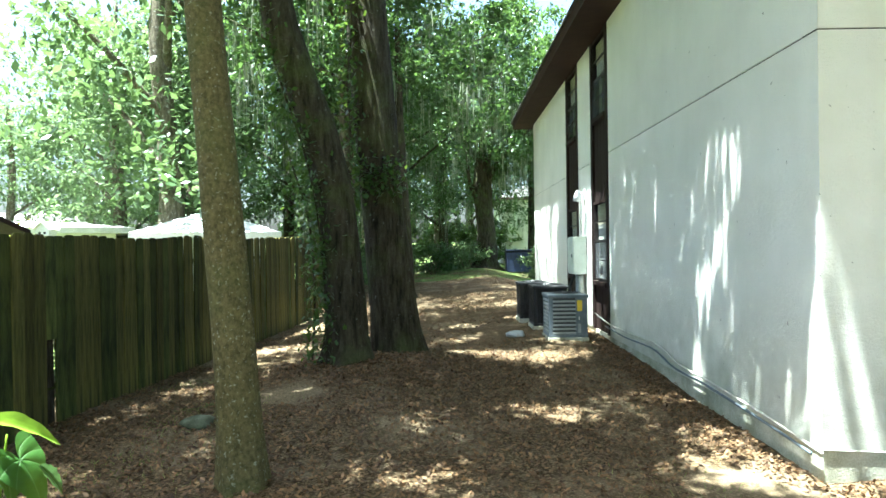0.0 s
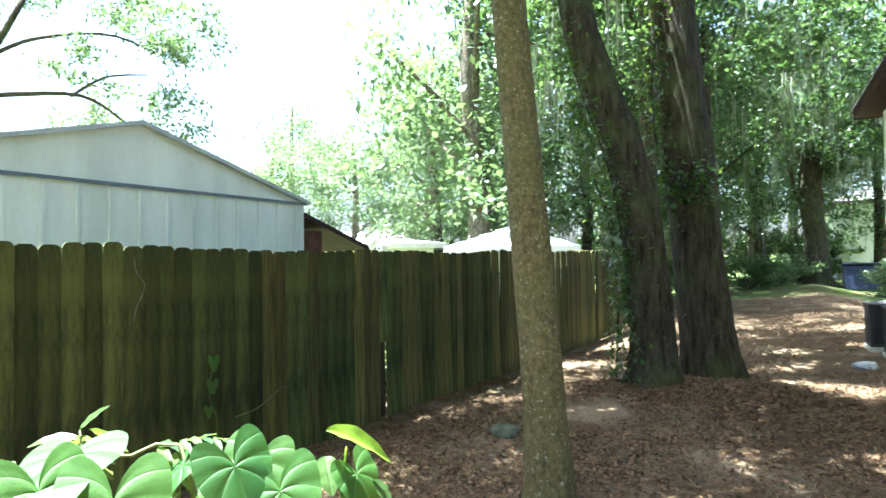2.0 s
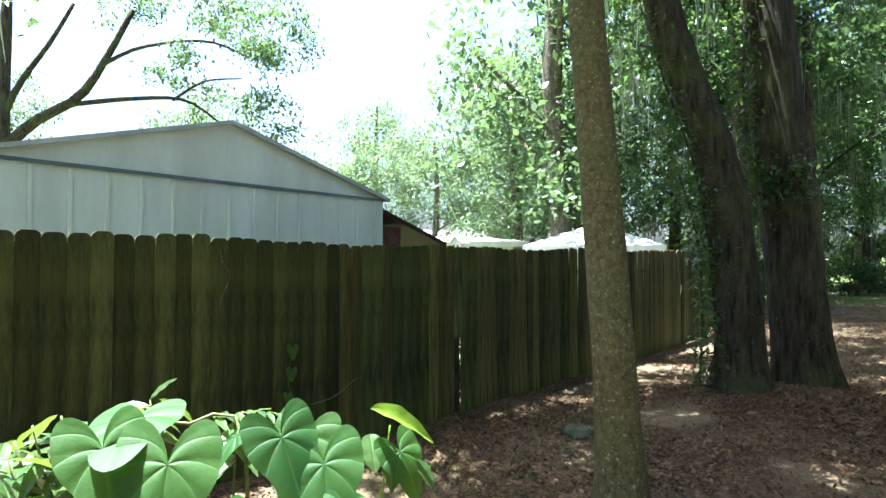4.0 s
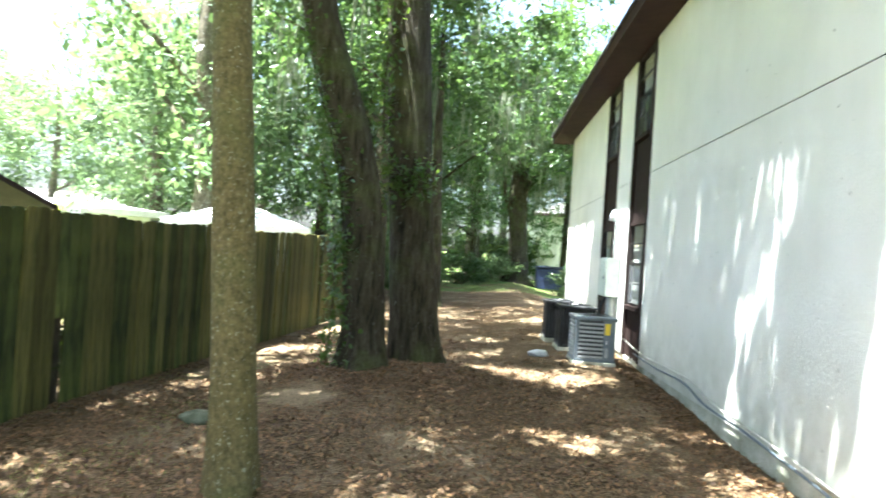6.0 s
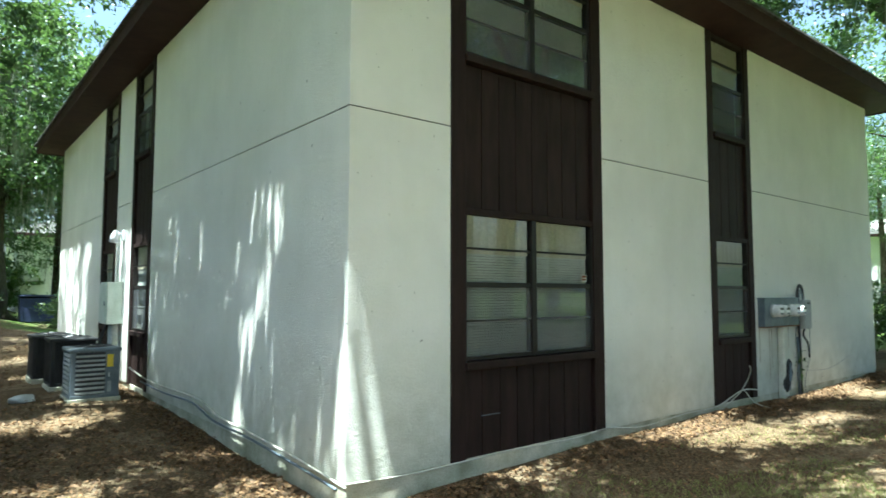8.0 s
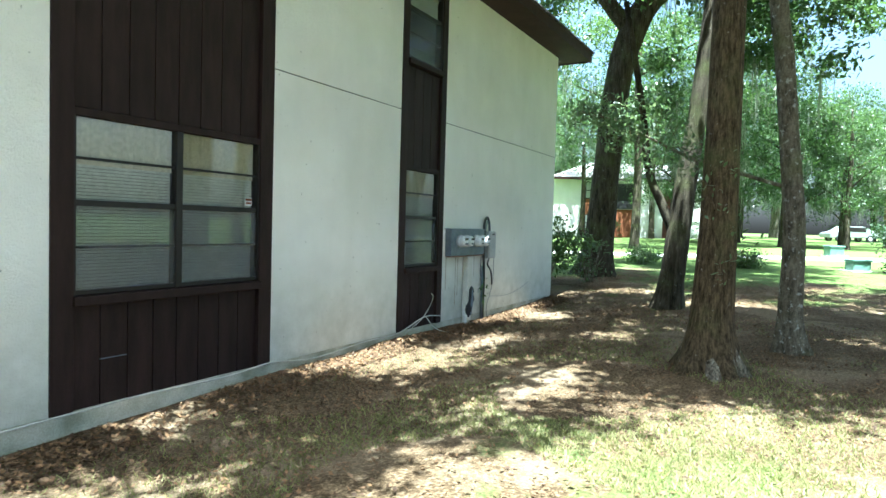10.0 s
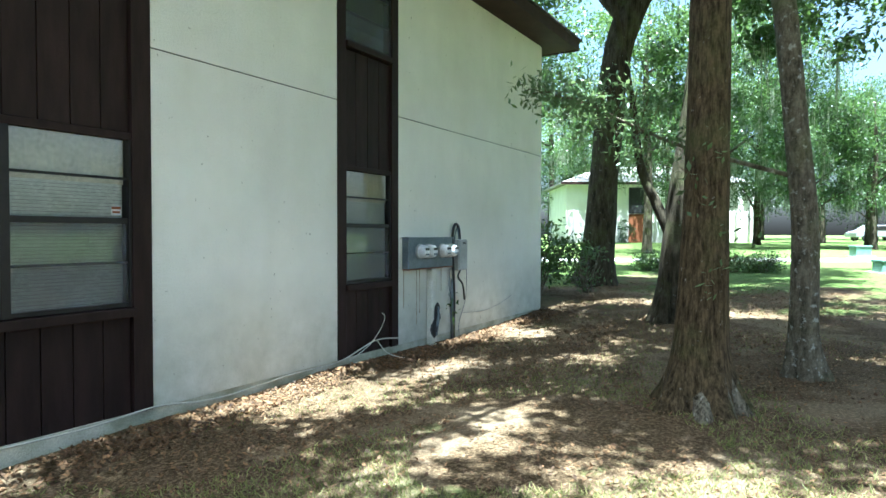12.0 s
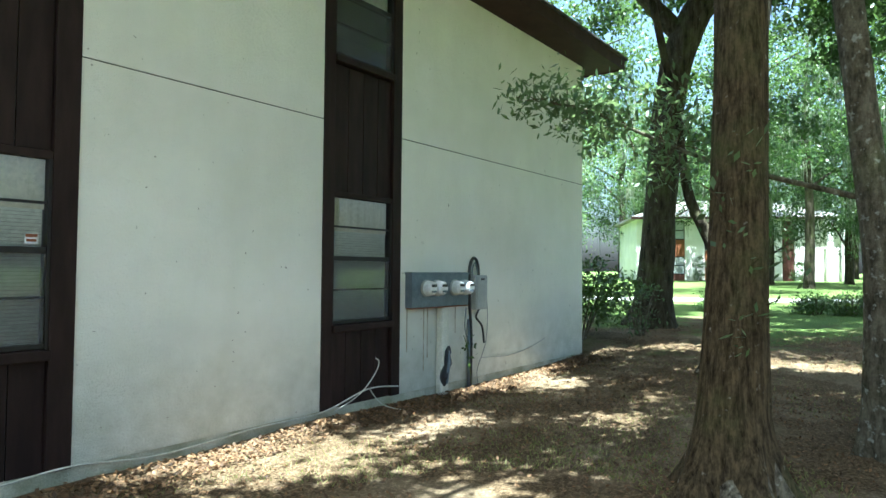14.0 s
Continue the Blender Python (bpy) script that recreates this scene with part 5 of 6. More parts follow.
# ---- low leafy limb of the shade tree ----
def low_branch():
    root = empty("leafy_branch", (10.5, 0.72, 1.95), "low leafy branch reaching from the slim trunk", "branch")
    rng = np.random.default_rng(41)
    main = smooth_line([(0.0, 0.0, 0.0), (-0.25, 0.93, 0.31), (-0.75, 1.35, 0.50), (-1.2, 1.66, 0.66), (-1.58, 1.88, 0.68)], 26)
    part("limb", tube(bmesh.new(), main, [lerp(0.024, 0.005, k / 25) for k in range(26)], 7), BARK_GREY, root, smooth=True)
    cents = []
    for k in range(38):
        i = int(rng.integers(8, 26))
        p = main[i]
        w = lerp(1.15, 0.5, (i - 8) / 17)
        q = p + Vector((rng.normal(0, 0.2), rng.normal(0, 0.2), rng.normal(0.02, 0.2))) * w
        part("twig", tube(bmesh.new(), smooth_line([p, (p + q) / 2 + Vector((0, 0, 0.03)), q], 6), [0.004] * 6, 5), BARK_PINE, root)
        cents.append(q)
    pts = clumps(rng, [tuple(c) for c in cents], 42, 0.20, 0.8)
    ob = new("leaves", quads_mesh("leaves", leaf_quads(rng, pts, 0.075, 0.3, 0.42), LEAF_BRIGHT))
    ob.parent = root
    # shoots on the nearest trunk
    ends = [(-0.16, -0.12, 2.05), (-0.20, 0.02, 1.75), (-0.14, -0.2, 1.5), (-0.1, 0.16, 1.95), (0.0, -0.26, 1.25), (-0.18, -0.1, 1.05)]
    pts = clumps(rng, ends, 13, 0.17, 0.9)
    ob = new("sucker_leaves", quads_mesh("sucker_leaves", leaf_quads(rng, pts, 0.075, 0.3, 0.42), LEAF_BRIGHT))
    ob.parent = shade
    for e in ends:
        part("sucker_twig", tube(bmesh.new(), [(0.10, 0.0, e[2] - 0.22), (lerp(0.10, e[0], 0.6), e[1] * 0.6, e[2] - 0.06), e], [0.007, 0.005, 0.003], 5), BARK_PINE, shade)


low_branch()


# ---- beyond the fence ----
def shed():
    """A metal garden shed; local y runs along its gable from the corner, x goes back."""
    root = empty("metal_shed", (-4.55, 7.75, gz(-4.6, 6)), "pale ribbed metal shed with a low gable", "shed")
    root.matrix_basis = pose(-4.55, 7.75, gz(-4.6, 6), 0, 0, -4.54)
    W, D, E, P = 4.83, 3.4, 2.53, 3.17
    bm = bmesh.new()
    box(bm, -D, -W, 0, 0, 0, 0.03)
    part("floor_frame", bm, SHEDMETAL, root)
    part("gable_wall", boxed(-0.03, -W, 0.03, 0.0, 0, E), SHEDMETAL, root)
    part("back_wall", boxed(-D, -W, 0.03, -D + 0.03, 0, E), SHEDMETAL, root)
    part("side_wall", boxed(-D + 0.03, -0.03, 0.03, -0.03, 0, E), SHEDMETAL, root)
    part("side_wall", boxed(-D + 0.03, -W, 0.03, -0.03, -W + 0.03, E), SHEDMETAL, root)
    n = 15
    for i in range(n):
        y = -W + (i + 0.5) * W / n
        part("rib", boxed(0.0, y - 0.02, 0.05, 0.022, y + 0.02, E - 0.03, bevel=0.008), SHEDMETAL, root)
    bm = bmesh.new()
    tri = [(-W, E), (0, E), (-W / 2, P)]
    f = [bm.verts.new((0.004, y, z)) for y, z in tri]
    b = [bm.verts.new((-0.03, y, z)) for y, z in tri]
    bm.faces.new(f)
    bm.faces.new(b[::-1])
    for i in range(3):
        bm.faces.new((f[i], b[i], b[(i + 1) % 3], f[(i + 1) % 3]))
    part("gable_panel", bm, SHEDMETAL, root)
    part("trim_band", boxed(0.0, -W - 0.02, E - 0.02, 0.035, 0.02, E + 0.012), METERGREY, root, "dark horizontal trim")
    for s in (0, 1):
        bm = bmesh.new()
        y0, y1 = (-W - 0.06, -W / 2) if s == 0 else (-W / 2, 0.06)
        z0, z1 = (E - 0.02, P) if s == 0 else (P, E - 0.02)
        vs = [bm.verts.new(v) for v in ((0.08, y0, z0), (0.08, y1, z1), (-D - 0.08, y1, z1), (-D - 0.08, y0, z0))]
        top = [bm.verts.new(v.co + Vector((0, 0, 0.045))) for v in vs]
        bm.faces.new(vs[::-1])
        bm.faces.new(top)
        for i in range(4):
            bm.faces.new((vs[i], vs[(i + 1) % 4], top[(i + 1) % 4], top[i]))
        part("roof_sheet", bm, SHEDROOF, root)


shed()


def gabled_house(name, at, turn, w, d, eave, peak, wall, roofmat, label, windows=(), hip=0.0, trim=None):
    """A plain house; local x along its front, y back; windows: (x0, x1, z0, z1, material) on the front."""
    root = empty(name, at, label, "house", turn=turn)
    part("wall", boxed(0, 0, -0.3, w, d, eave), wall, root)
    o = 0.5
    bm = bmesh.new()
    lo = [bm.verts.new(v) for v in ((-o, -o, eave), (w + o, -o, eave), (w + o, d + o, eave), (-o, d + o, eave))]
    up = [bm.verts.new(v.co + Vector((0, 0, 0.18))) for v in lo]
    r0, r1 = bm.verts.new((hip, d / 2, peak)), bm.verts.new((w - hip, d / 2, peak))
    bm.faces.new(lo[::-1])
    for i in range(4):
        bm.faces.new((lo[i], lo[(i + 1) % 4], up[(i + 1) % 4], up[i]))
    bm.faces.new((up[0], up[1], r1, r0))
    bm.faces.new((up[2], up[3], r0, r1))
    bm.faces.new((up[1], up[2], r1))
    bm.faces.new((up[3], up[0], r0))
    part("roof", bm, roofmat, root)
    if trim:
        part("fascia", boxed(-o - 0.02, -o - 0.03, eave - 0.02, w + o + 0.02, -o - 0.002, eave + 0.19), trim, root)
    for x0, x1, z0, z1, mat in windows:
        f = part("window", boxed(x0, -0.05, z0, x1, -0.003, z1), mat, root)
        if mat is SASH:
            part("pane", boxed(x0 + 0.08, -0.06, z0 + 0.08, x1 - 0.08, -0.051, (z0 + z1) / 2 - 0.04), LIGHTGREY, f)
            part("pane", boxed(x0 + 0.08, -0.06, (z0 + z1) / 2 + 0.04, x1 - 0.08, -0.051, z1 - 0.08), LIGHTGREY, f)
    return root




def lean_to():
    root = empty("lean_to", (-4.55, 7.75, 0), "dark red-brown lean-to beside the metal shed", "lean-to")
    root.matrix_basis = pose(-4.55, 7.75, gz(-4.6, 6), 0, 0, -4.54)
    bm = bmesh.new()
    vs = [bm.verts.new(v) for v in ((-0.25, 0.06, 2.44), (-0.25, 1.75, 1.92), (-3.4, 1.75, 1.92), (-3.4, 0.06, 2.44))]
    top = [bm.verts.new(v.co + Vector((0, 0, 0.07))) for v in vs]
    bm.faces.new(vs[::-1])
    bm.faces.new(top)
    for i in range(4):
        bm.faces.new((vs[i], vs[(i + 1) % 4], top[(i + 1) % 4], top[i]))
    part("roof", bm, SOFFIT, root)
    part("wall", boxed(-3.2, 0.06, 0, -0.35, 0.75, 2.2), REDBROWN, root, "red-brown board wall")


lean_to()
gabled_house("neighbour_house", (-22, 25, -0.3), 25, 9, 7, 2.4, 3.6, SHEDMETAL, PALEROOF, "low neighbour house with a pale roof", hip=2.5)
gabled_house("outbuilding", (-6.25, 16.6, -0.3), 19, 2.6, 2.6, 2.0, 2.84, SHEDMETAL, WHITEROOF, "low outbuilding with a bright white hipped roof", hip=1.28)
gabled_house("neighbour_house", (-13.2, 18.2, -0.3), 33, 4.6, 4, 2.3, 2.75, SHEDMETAL, WHITEROOF, "low pale-roofed house beyond the fence", hip=1.4)
gabled_house("white_house", (5.2, 47, 0.2), 0, 9, 8, 4.6, 6.4, STUCCO, SHINGLE, "white stucco house behind the trees", [(2.3, 3.6, 0.2, 4.4, REDBROWN), (5, 6.2, 1.0, 2.4, SASH)], 3.0, SOFFIT)

def bird_house():
    x, y = -6.6, 12.9
    root = empty("bird_house", (x, y, gz(x, y)), "small white bird house on a thin post", "bird house")
    part("post", tube(bmesh.new(), [(0, 0, -0.1), (0, 0, 1.95)], [0.022, 0.02], 8), WHITEPL, root)
    bm = bmesh.new()
    prof = [(-0.13, 1.95), (0.13, 1.95), (0.13, 2.12), (0, 2.24), (-0.13, 2.12)]
    f = [bm.verts.new((u, -0.12, v)) for u, v in prof]
    b = [bm.verts.new((u, 0.12, v)) for u, v in prof]
    bm.faces.new(f)
    bm.faces.new(b[::-1])
    for i in range(5):
        bm.faces.new((f[i], b[i], b[(i + 1) % 5], f[(i + 1) % 5]))
    box_body = part("box", bm, WHITEPL, root)
    for s in (-1, 1):
        part("roof_board", boxed(-0.115, -0.17, 0, 0.115, 0.17, 0.016), WHITEROOF, root).matrix_basis = pose(s * 0.08, 0, 2.185, 0, s * 42, 0)
    for u in (-0.05, 0.05):
        part("entry_hole", tube(bmesh.new(), [(u, -0.124, 2.05), (u, -0.119, 2.05)], [0.026, 0.026], 12), BLACK, box_body)


bird_house()

# apartment block across the lawn
far = gabled_house("apartment_block", (55.2, 19.2, 0.68), -59.5, 15.5, 9, 4.95, 6.9, STUCCO, PALEROOF, "cream two-storey apartment block across the lawn",
                   # the BLACK panel paints the dark recess of the balcony
                   [(2.7, 3.75, 3.3, 4.8, SASH), (2.7, 3.75, 1.95, 3.3, RUSTDOOR), (2.7, 3.75, 0.5, 1.95, SASH), (2.7, 3.75, -0.1, 0.5, REDBROWN), (5.3, 7.1, 2.5, 4.7, BLACK), (5.3, 7.1, 0.0, 2.45, RUSTDOOR),
                    (9.6, 10.5, 0.0, 4.8, REDBROWN), (11.2, 12.1, 0.0, 4.8, REDBROWN)], 4.0, SOFFIT)
for x in (7.4, 14.2, 15.3):
    part("column", boxed(x, -0.9, -0.3, x + 0.35, -0.55, 4.9), STUCCO, far)
part("railing", boxed(5.3, -0.12, 2.5, 7.1, -0.06, 3.2), BLACK, far)
part("wing", boxed(15.5, 3.5, -0.3, 17, 8, 4.6), STUCCO, far)
part("wing_roof", boxed(15.4, 1.0, 4.6, 17.6, 8.5, 4.85), SOFFIT, far)
gabled_house("red_trim_house", (47.6, -6.9, 0.5), -70, 7, 7, 3.9, 6.0, TAN, PALEROOF, "tan house with red-brown trim", [(0.0, 0.4, 0, 3.8, RUSTDOOR), (1.6, 3.2, 1.5, 3.2, WHITEPL)], 2.5, RUSTDOOR)


def strip_path():
    ctr = smooth_line([(22, 30, 0), (25.2, 18, 0), (28.0, 10, 0), (32.5, 0.5, 0), (37, -9, 0), (40, -24, 0)], 60)
    bm = bmesh.new()
    rows = []
    for i, p in enumerate(ctr):
        d = (ctr[min(i + 1, 59)] - ctr[max(i - 1, 0)]).normalized()
        s = Vector((-d.y, d.x, 0))
        rows.append([bm.verts.new((q.x, q.y, gz(q.x, q.y) + h)) for q, h in ((p - s * 0.8, -0.1), (p - s * 0.8, 0.05), (p + s * 0.8, 0.05), (p + s * 0.8, -0.1))])
    for a, b in zip(rows, rows[1:]):
        for k in range(3):
            bm.faces.new((a[k], a[k + 1], b[k + 1], b[k]))
    tagged(part("pavement", bm, PAVE), "pale concrete footpath across the lawn", "path", kind="structure")


strip_path()


def car(at, turn, paint, label):
    root = empty("parked_car", at, label, "car", "cars parked beyond the lawn", turn=turn)
    bm = bmesh.new()
    prof = [(0, 0.35), (0, 0.75), (0.9, 0.88), (1.5, 1.38), (3.0, 1.42), (3.8, 0.98), (4.4, 0.9), (4.5, 0.4)]
    a = [bm.verts.new((x, 0, z)) for x, z in prof]
    b = [bm.verts.new((x, 1.7, z)) for x, z in prof]
    bm.faces.new(a)
    bm.faces.new(b[::-1])
    for i in range(len(prof)):
        j = (i + 1) % len(prof)
        bm.faces.new((a[i], b[i], b[j], a[j]))
    bmesh.ops.bevel(bm, geom=list(bm.edges), offset=0.06, segments=2, affect="EDGES")
    part("body", bm, paint, root)
    part("side_window", boxed(1.5, -0.012, 0.92, 3.2, -0.002, 1.3), SASH, root)
    for x in (0.85, 3.6):
        for y in (-0.02, 1.52):
            w = part("wheel", tube(bmesh.new(), [(x, y, 0.31), (x, y + 0.2, 0.31)], [0.31, 0.31], 18), BLACK, root)
            part("rim", tube(bmesh.new(), [(x, y - 0.01, 0.31), (x, y + 0.02, 0.31)], [0.18, 0.18], 12), LIGHTGREY, w)


car((68, -2, 0.85), -60, CARPAINT, "silver car parked beyond the trees")
car((72, -13, 0.9), -60, METERGREY, "dark grey car parked beyond the trees")
car((70, -8, 0.88), -58, WHITEPL, "white car parked beyond the trees")


def utility_box(at, w, h, turn):
    root = empty("utility_box", at, "green steel utility box on the lawn", "utility box", "utility boxes on the lawn", turn=turn)
    part("cabinet", boxed(0, 0, -0.05, w, w * 0.8, h, bevel=0.03), UTILGREEN, root)
    part("lid", boxed(-0.03, -0.03, h, w + 0.03, w * 0.8 + 0.03, h + 0.07, bevel=0.02), UTILGREEN, root)
    part("pad", boxed(-0.12, -0.12, -0.08, w + 0.12, w * 0.8 + 0.12, 0.03), PAVE, root)


utility_box((36.5, -0.8, gz(36.5, -0.8)), 0.66, 0.42, -60)
utility_box((25.6, -1.0, gz(25.6, -1.0)), 0.56, 0.32, -60)

# bin and rock
def wheeled_bin():
    root = empty("waste_bin", (4.3, 34.0, gz(4.3, 34)), "dark blue plastic waste bin among the bushes", "bin")
    bm = boxed(0, 0, 0.02, 1.25, 0.9, 1.05)
    for v in bm.verts:
        if v.co.z > 0.5:
            v.co.x += 0.05 if v.co.x > 0.6 else -0.05
            v.co.z += 0.12 if v.co.y > 0.5 else 0
    part("body", bm, BLUETARP, root)
    part("lid", boxed(-0.08, -0.05, 1.12, 1.33, 0.98, 1.19, bevel=0.02), BLUETARP, root)


wheeled_bin()


MOSSSTONE = surface("mossy_stone", (0.05, 0.06, 0.035), (0.13, 0.14, 0.10), 0.95, 9.0, bumpy=0.6)


def stone(at, r, mat, name, label):
    bm = bmesh.new()
    bmesh.ops.create_icosphere(bm, subdivisions=3, radius=r)
    for v in bm.verts:
        v.co *= 1 + 0.35 * noise.noise(v.co * 3 / r * 0.5)
        v.co.z *= 0.45
    ob = part(name, bm, mat, smooth=True)
    ob.location = at
    tagged(ob, label, name.replace("_", " "))


stone((-1.15, 6.5, soil(-1.15, 6.5) + 0.02), 0.15, MOSSSTONE, "stone", "mossy grey stone lying in the litter")
stone((2.25, 11.0, soil(2.25, 11) + 0.02), 0.16, LIGHTGREY, "crumpled_bag", "crumpled pale bag beside the air conditioners")


# ---- shrubs ----
def shrub(at, r, h, leaf, size, count, seed, label, bare=False):
    root = empty("shrub", at, label, "shrub")
    rng = np.random.default_rng(seed)
    for k in range(9):
        a = k * 0.7 + rng.uniform(0, 0.5)
        e = (math.cos(a) * r * 0.8, math.sin(a) * r * 0.8, h * rng.uniform(0.6, 0.95))
        part("stem", tube(bmesh.new(), smooth_line([(0.05 * math.cos(a), 0.05 * math.sin(a), -0.05), (e[0] * 0.45, e[1] * 0.45, e[2] * 0.5), e], 9), [lerp(0.025, 0.008, i / 8) for i in range(9)], 6), BARK_GREY, root)
    z0 = 0.62 if bare else 0.5
    cp = crown_points(rng, (0, 0, h * z0), (r, r, h * (1 - z0) if bare else h * 0.5), count)
    ob = new("foliage", quads_mesh("foliage", leaf_quads(rng, clumps(rng, cp, 40, 0.25), size, 0.3, 0.5), leaf))
    ob.parent = root
    return root


shrub(at_ground(16.3, 5.75), 1.0, 1.55, IVY, 0.10, 95, 51, "dark shrub with bare stems at the building corner", True)
shrub(at_ground(17.2, 4.9), 0.4, 1.1, LEAF_BRIGHT, 0.08, 14, 56, "small bright shrub before the old oak")
shrub(at_ground(23.9, 5.05), 0.62, 0.62, IVY, 0.07, 90, 52, "low clipped bush beside the footpath")
shrub(at_ground(24.4, 2.75), 0.5, 0.58, IVY, 0.07, 70, 53, "low clipped bush beside the footpath")
shrub(at_ground(24.6, 1.95), 0.46, 0.62, IVY, 0.07, 70, 54, "low clipped bush beside the footpath")
shrub(at_ground(25.8, -3.0), 1.45, 2.1, SHRUBLEAF, 0.10, 330, 55, "large dark rounded shrub on the lawn")
shrub(at_ground(56.5, 14.5), 0.9, 1.8, LEAF_BLUE, 0.14, 30, 57, "grey-green shrub before the apartment block")
shrub(at_ground(60.0, 8.0), 0.9, 1.6, LEAF_OAK, 0.14, 30, 58, "dark shrub before the apartment block")
shrub(at_ground(5.6, 30.5), 1.0, 1.6, LEAF_BRIGHT, 0.14, 60, 59, "yellow-green bush by the building's rear")
for i, (x, y, r, h) in enumerate(((0.4, 33, 1.3, 1.7), (2.2, 35, 1.4, 1.6), (-1.6, 31, 1.5, 2.0), (-3.2, 28, 1.5, 2.4), (-2.6, 23, 1.0, 2.0), (3.3, 37, 1.2, 1.2))):
    shrub(at_ground(x, y), r, h, (LEAF_OAK, LEAF_BRIGHT, IVY)[i % 3], 0.15, 90, 60 + i, "leafy green undergrowth bush at the yard's end")


for i, (x, y) in enumerate(((-5.5, 46), (-2.2, 47), (1.2, 48), (4.6, 47.5), (-9, 44))):
    shrub(at_ground(x, y), 2.2, 3.6, IVY, 0.22, 190, 90 + i, "dark thicket at the edge of the woods")

shrub(at_ground(-7.6, 13.4), 0.6, 2.15, YELLOWLEAF, 0.09, 70, 66, "yellow-green sunlit bush beyond the fence")
# bushes added behind the fence to keep its gaps dark
for x, y, r in ((-3.75, 6.9, 0.5), (-3.7, 5.6, 0.5), (-3.6, 8.4, 0.5)):
    shrub(at_ground(x, y), r, 1.25, IVY, 0.1, 40, int(70 + y), "added dark undergrowth blocking light behind the fence")


# ---- woods ----
def wood_tree(seed, height, crown, low, leaf, bark, moss, label, size=0.195, per=84, name="background_tree"):
    """A tree to be copied: crown (rx, rz), low: height of the lowest leaves."""
    rx, rz = crown
    rng = random.Random(seed)
    limbs = []
    for k in range(5):
        a = k * 1.26 + rng.uniform(-0.3, 0.3)
        z0 = lerp(low, height * 0.75, k / 5)
        limbs.append(([(0, 0, z0), (math.cos(a) * rx * 0.4, math.sin(a) * rx * 0.4, z0 + 1.0), (math.cos(a) * rx * 0.8, math.sin(a) * rx * 0.8, z0 + 1.8)], 0.09, 0.03))
    return tree(name, (0, 0, -60), [(0, 0, -0.2), (0.1, 0, height * 0.3), (-0.1, 0.1, height * 0.6), (0.1, 0, height * 0.92)], [0.3, 0.22, 0.17, 0.05], limbs, bark, label,
                [((0, 0, low + rz), (rx, rx, rz), int(30 * rx * rz / 4)), ((rx * 0.4, -rx * 0.3, low + rz * 1.5), (rx * 0.7, rx * 0.7, rz * 0.5), int(10 * rx * rz / 4))], leaf, size, per, seed, moss, 10, 0.1, 0.5, clump=0.72)


PROTO = [wood_tree(71, 12, (3.4, 4.6), 2.0, LEAF_BRIGHT, BARK_GREY, 0, "tall leafy tree in bright sun"),
         wood_tree(72, 13, (3.8, 5.0), 2.2, LEAF_OAK, BARK_DARK, 30, "dark oak hung with grey moss"),
         wood_tree(73, 9, (2.4, 3.3), 1.7, LEAF_BLUE, BARK_GREY, 0, "leafy young tree with low foliage"),
         wood_tree(74, 15, (5.0, 4.2), 5.5, LEAF_OAK, BARK_DARK, 40, "spreading oak hung with grey moss")]
used = [False] * 4


def plant(kind, x, y, s=1.0, turn=0.0):
    m = pose(x, y, gz(x, y) - 0.1, 0, 0, turn) @ Matrix.Scale(s, 4)
    if not used[kind]:
        used[kind] = True
        PROTO[kind].matrix_basis = m
        PROTO[kind]["group"] = "background trees"
    else:
        ob = copy_thing(PROTO[kind], pose(x, y, gz(x, y) - 0.1, 0, 0, turn) @ Matrix.Scale(s / PROTO[kind].scale[0], 4))


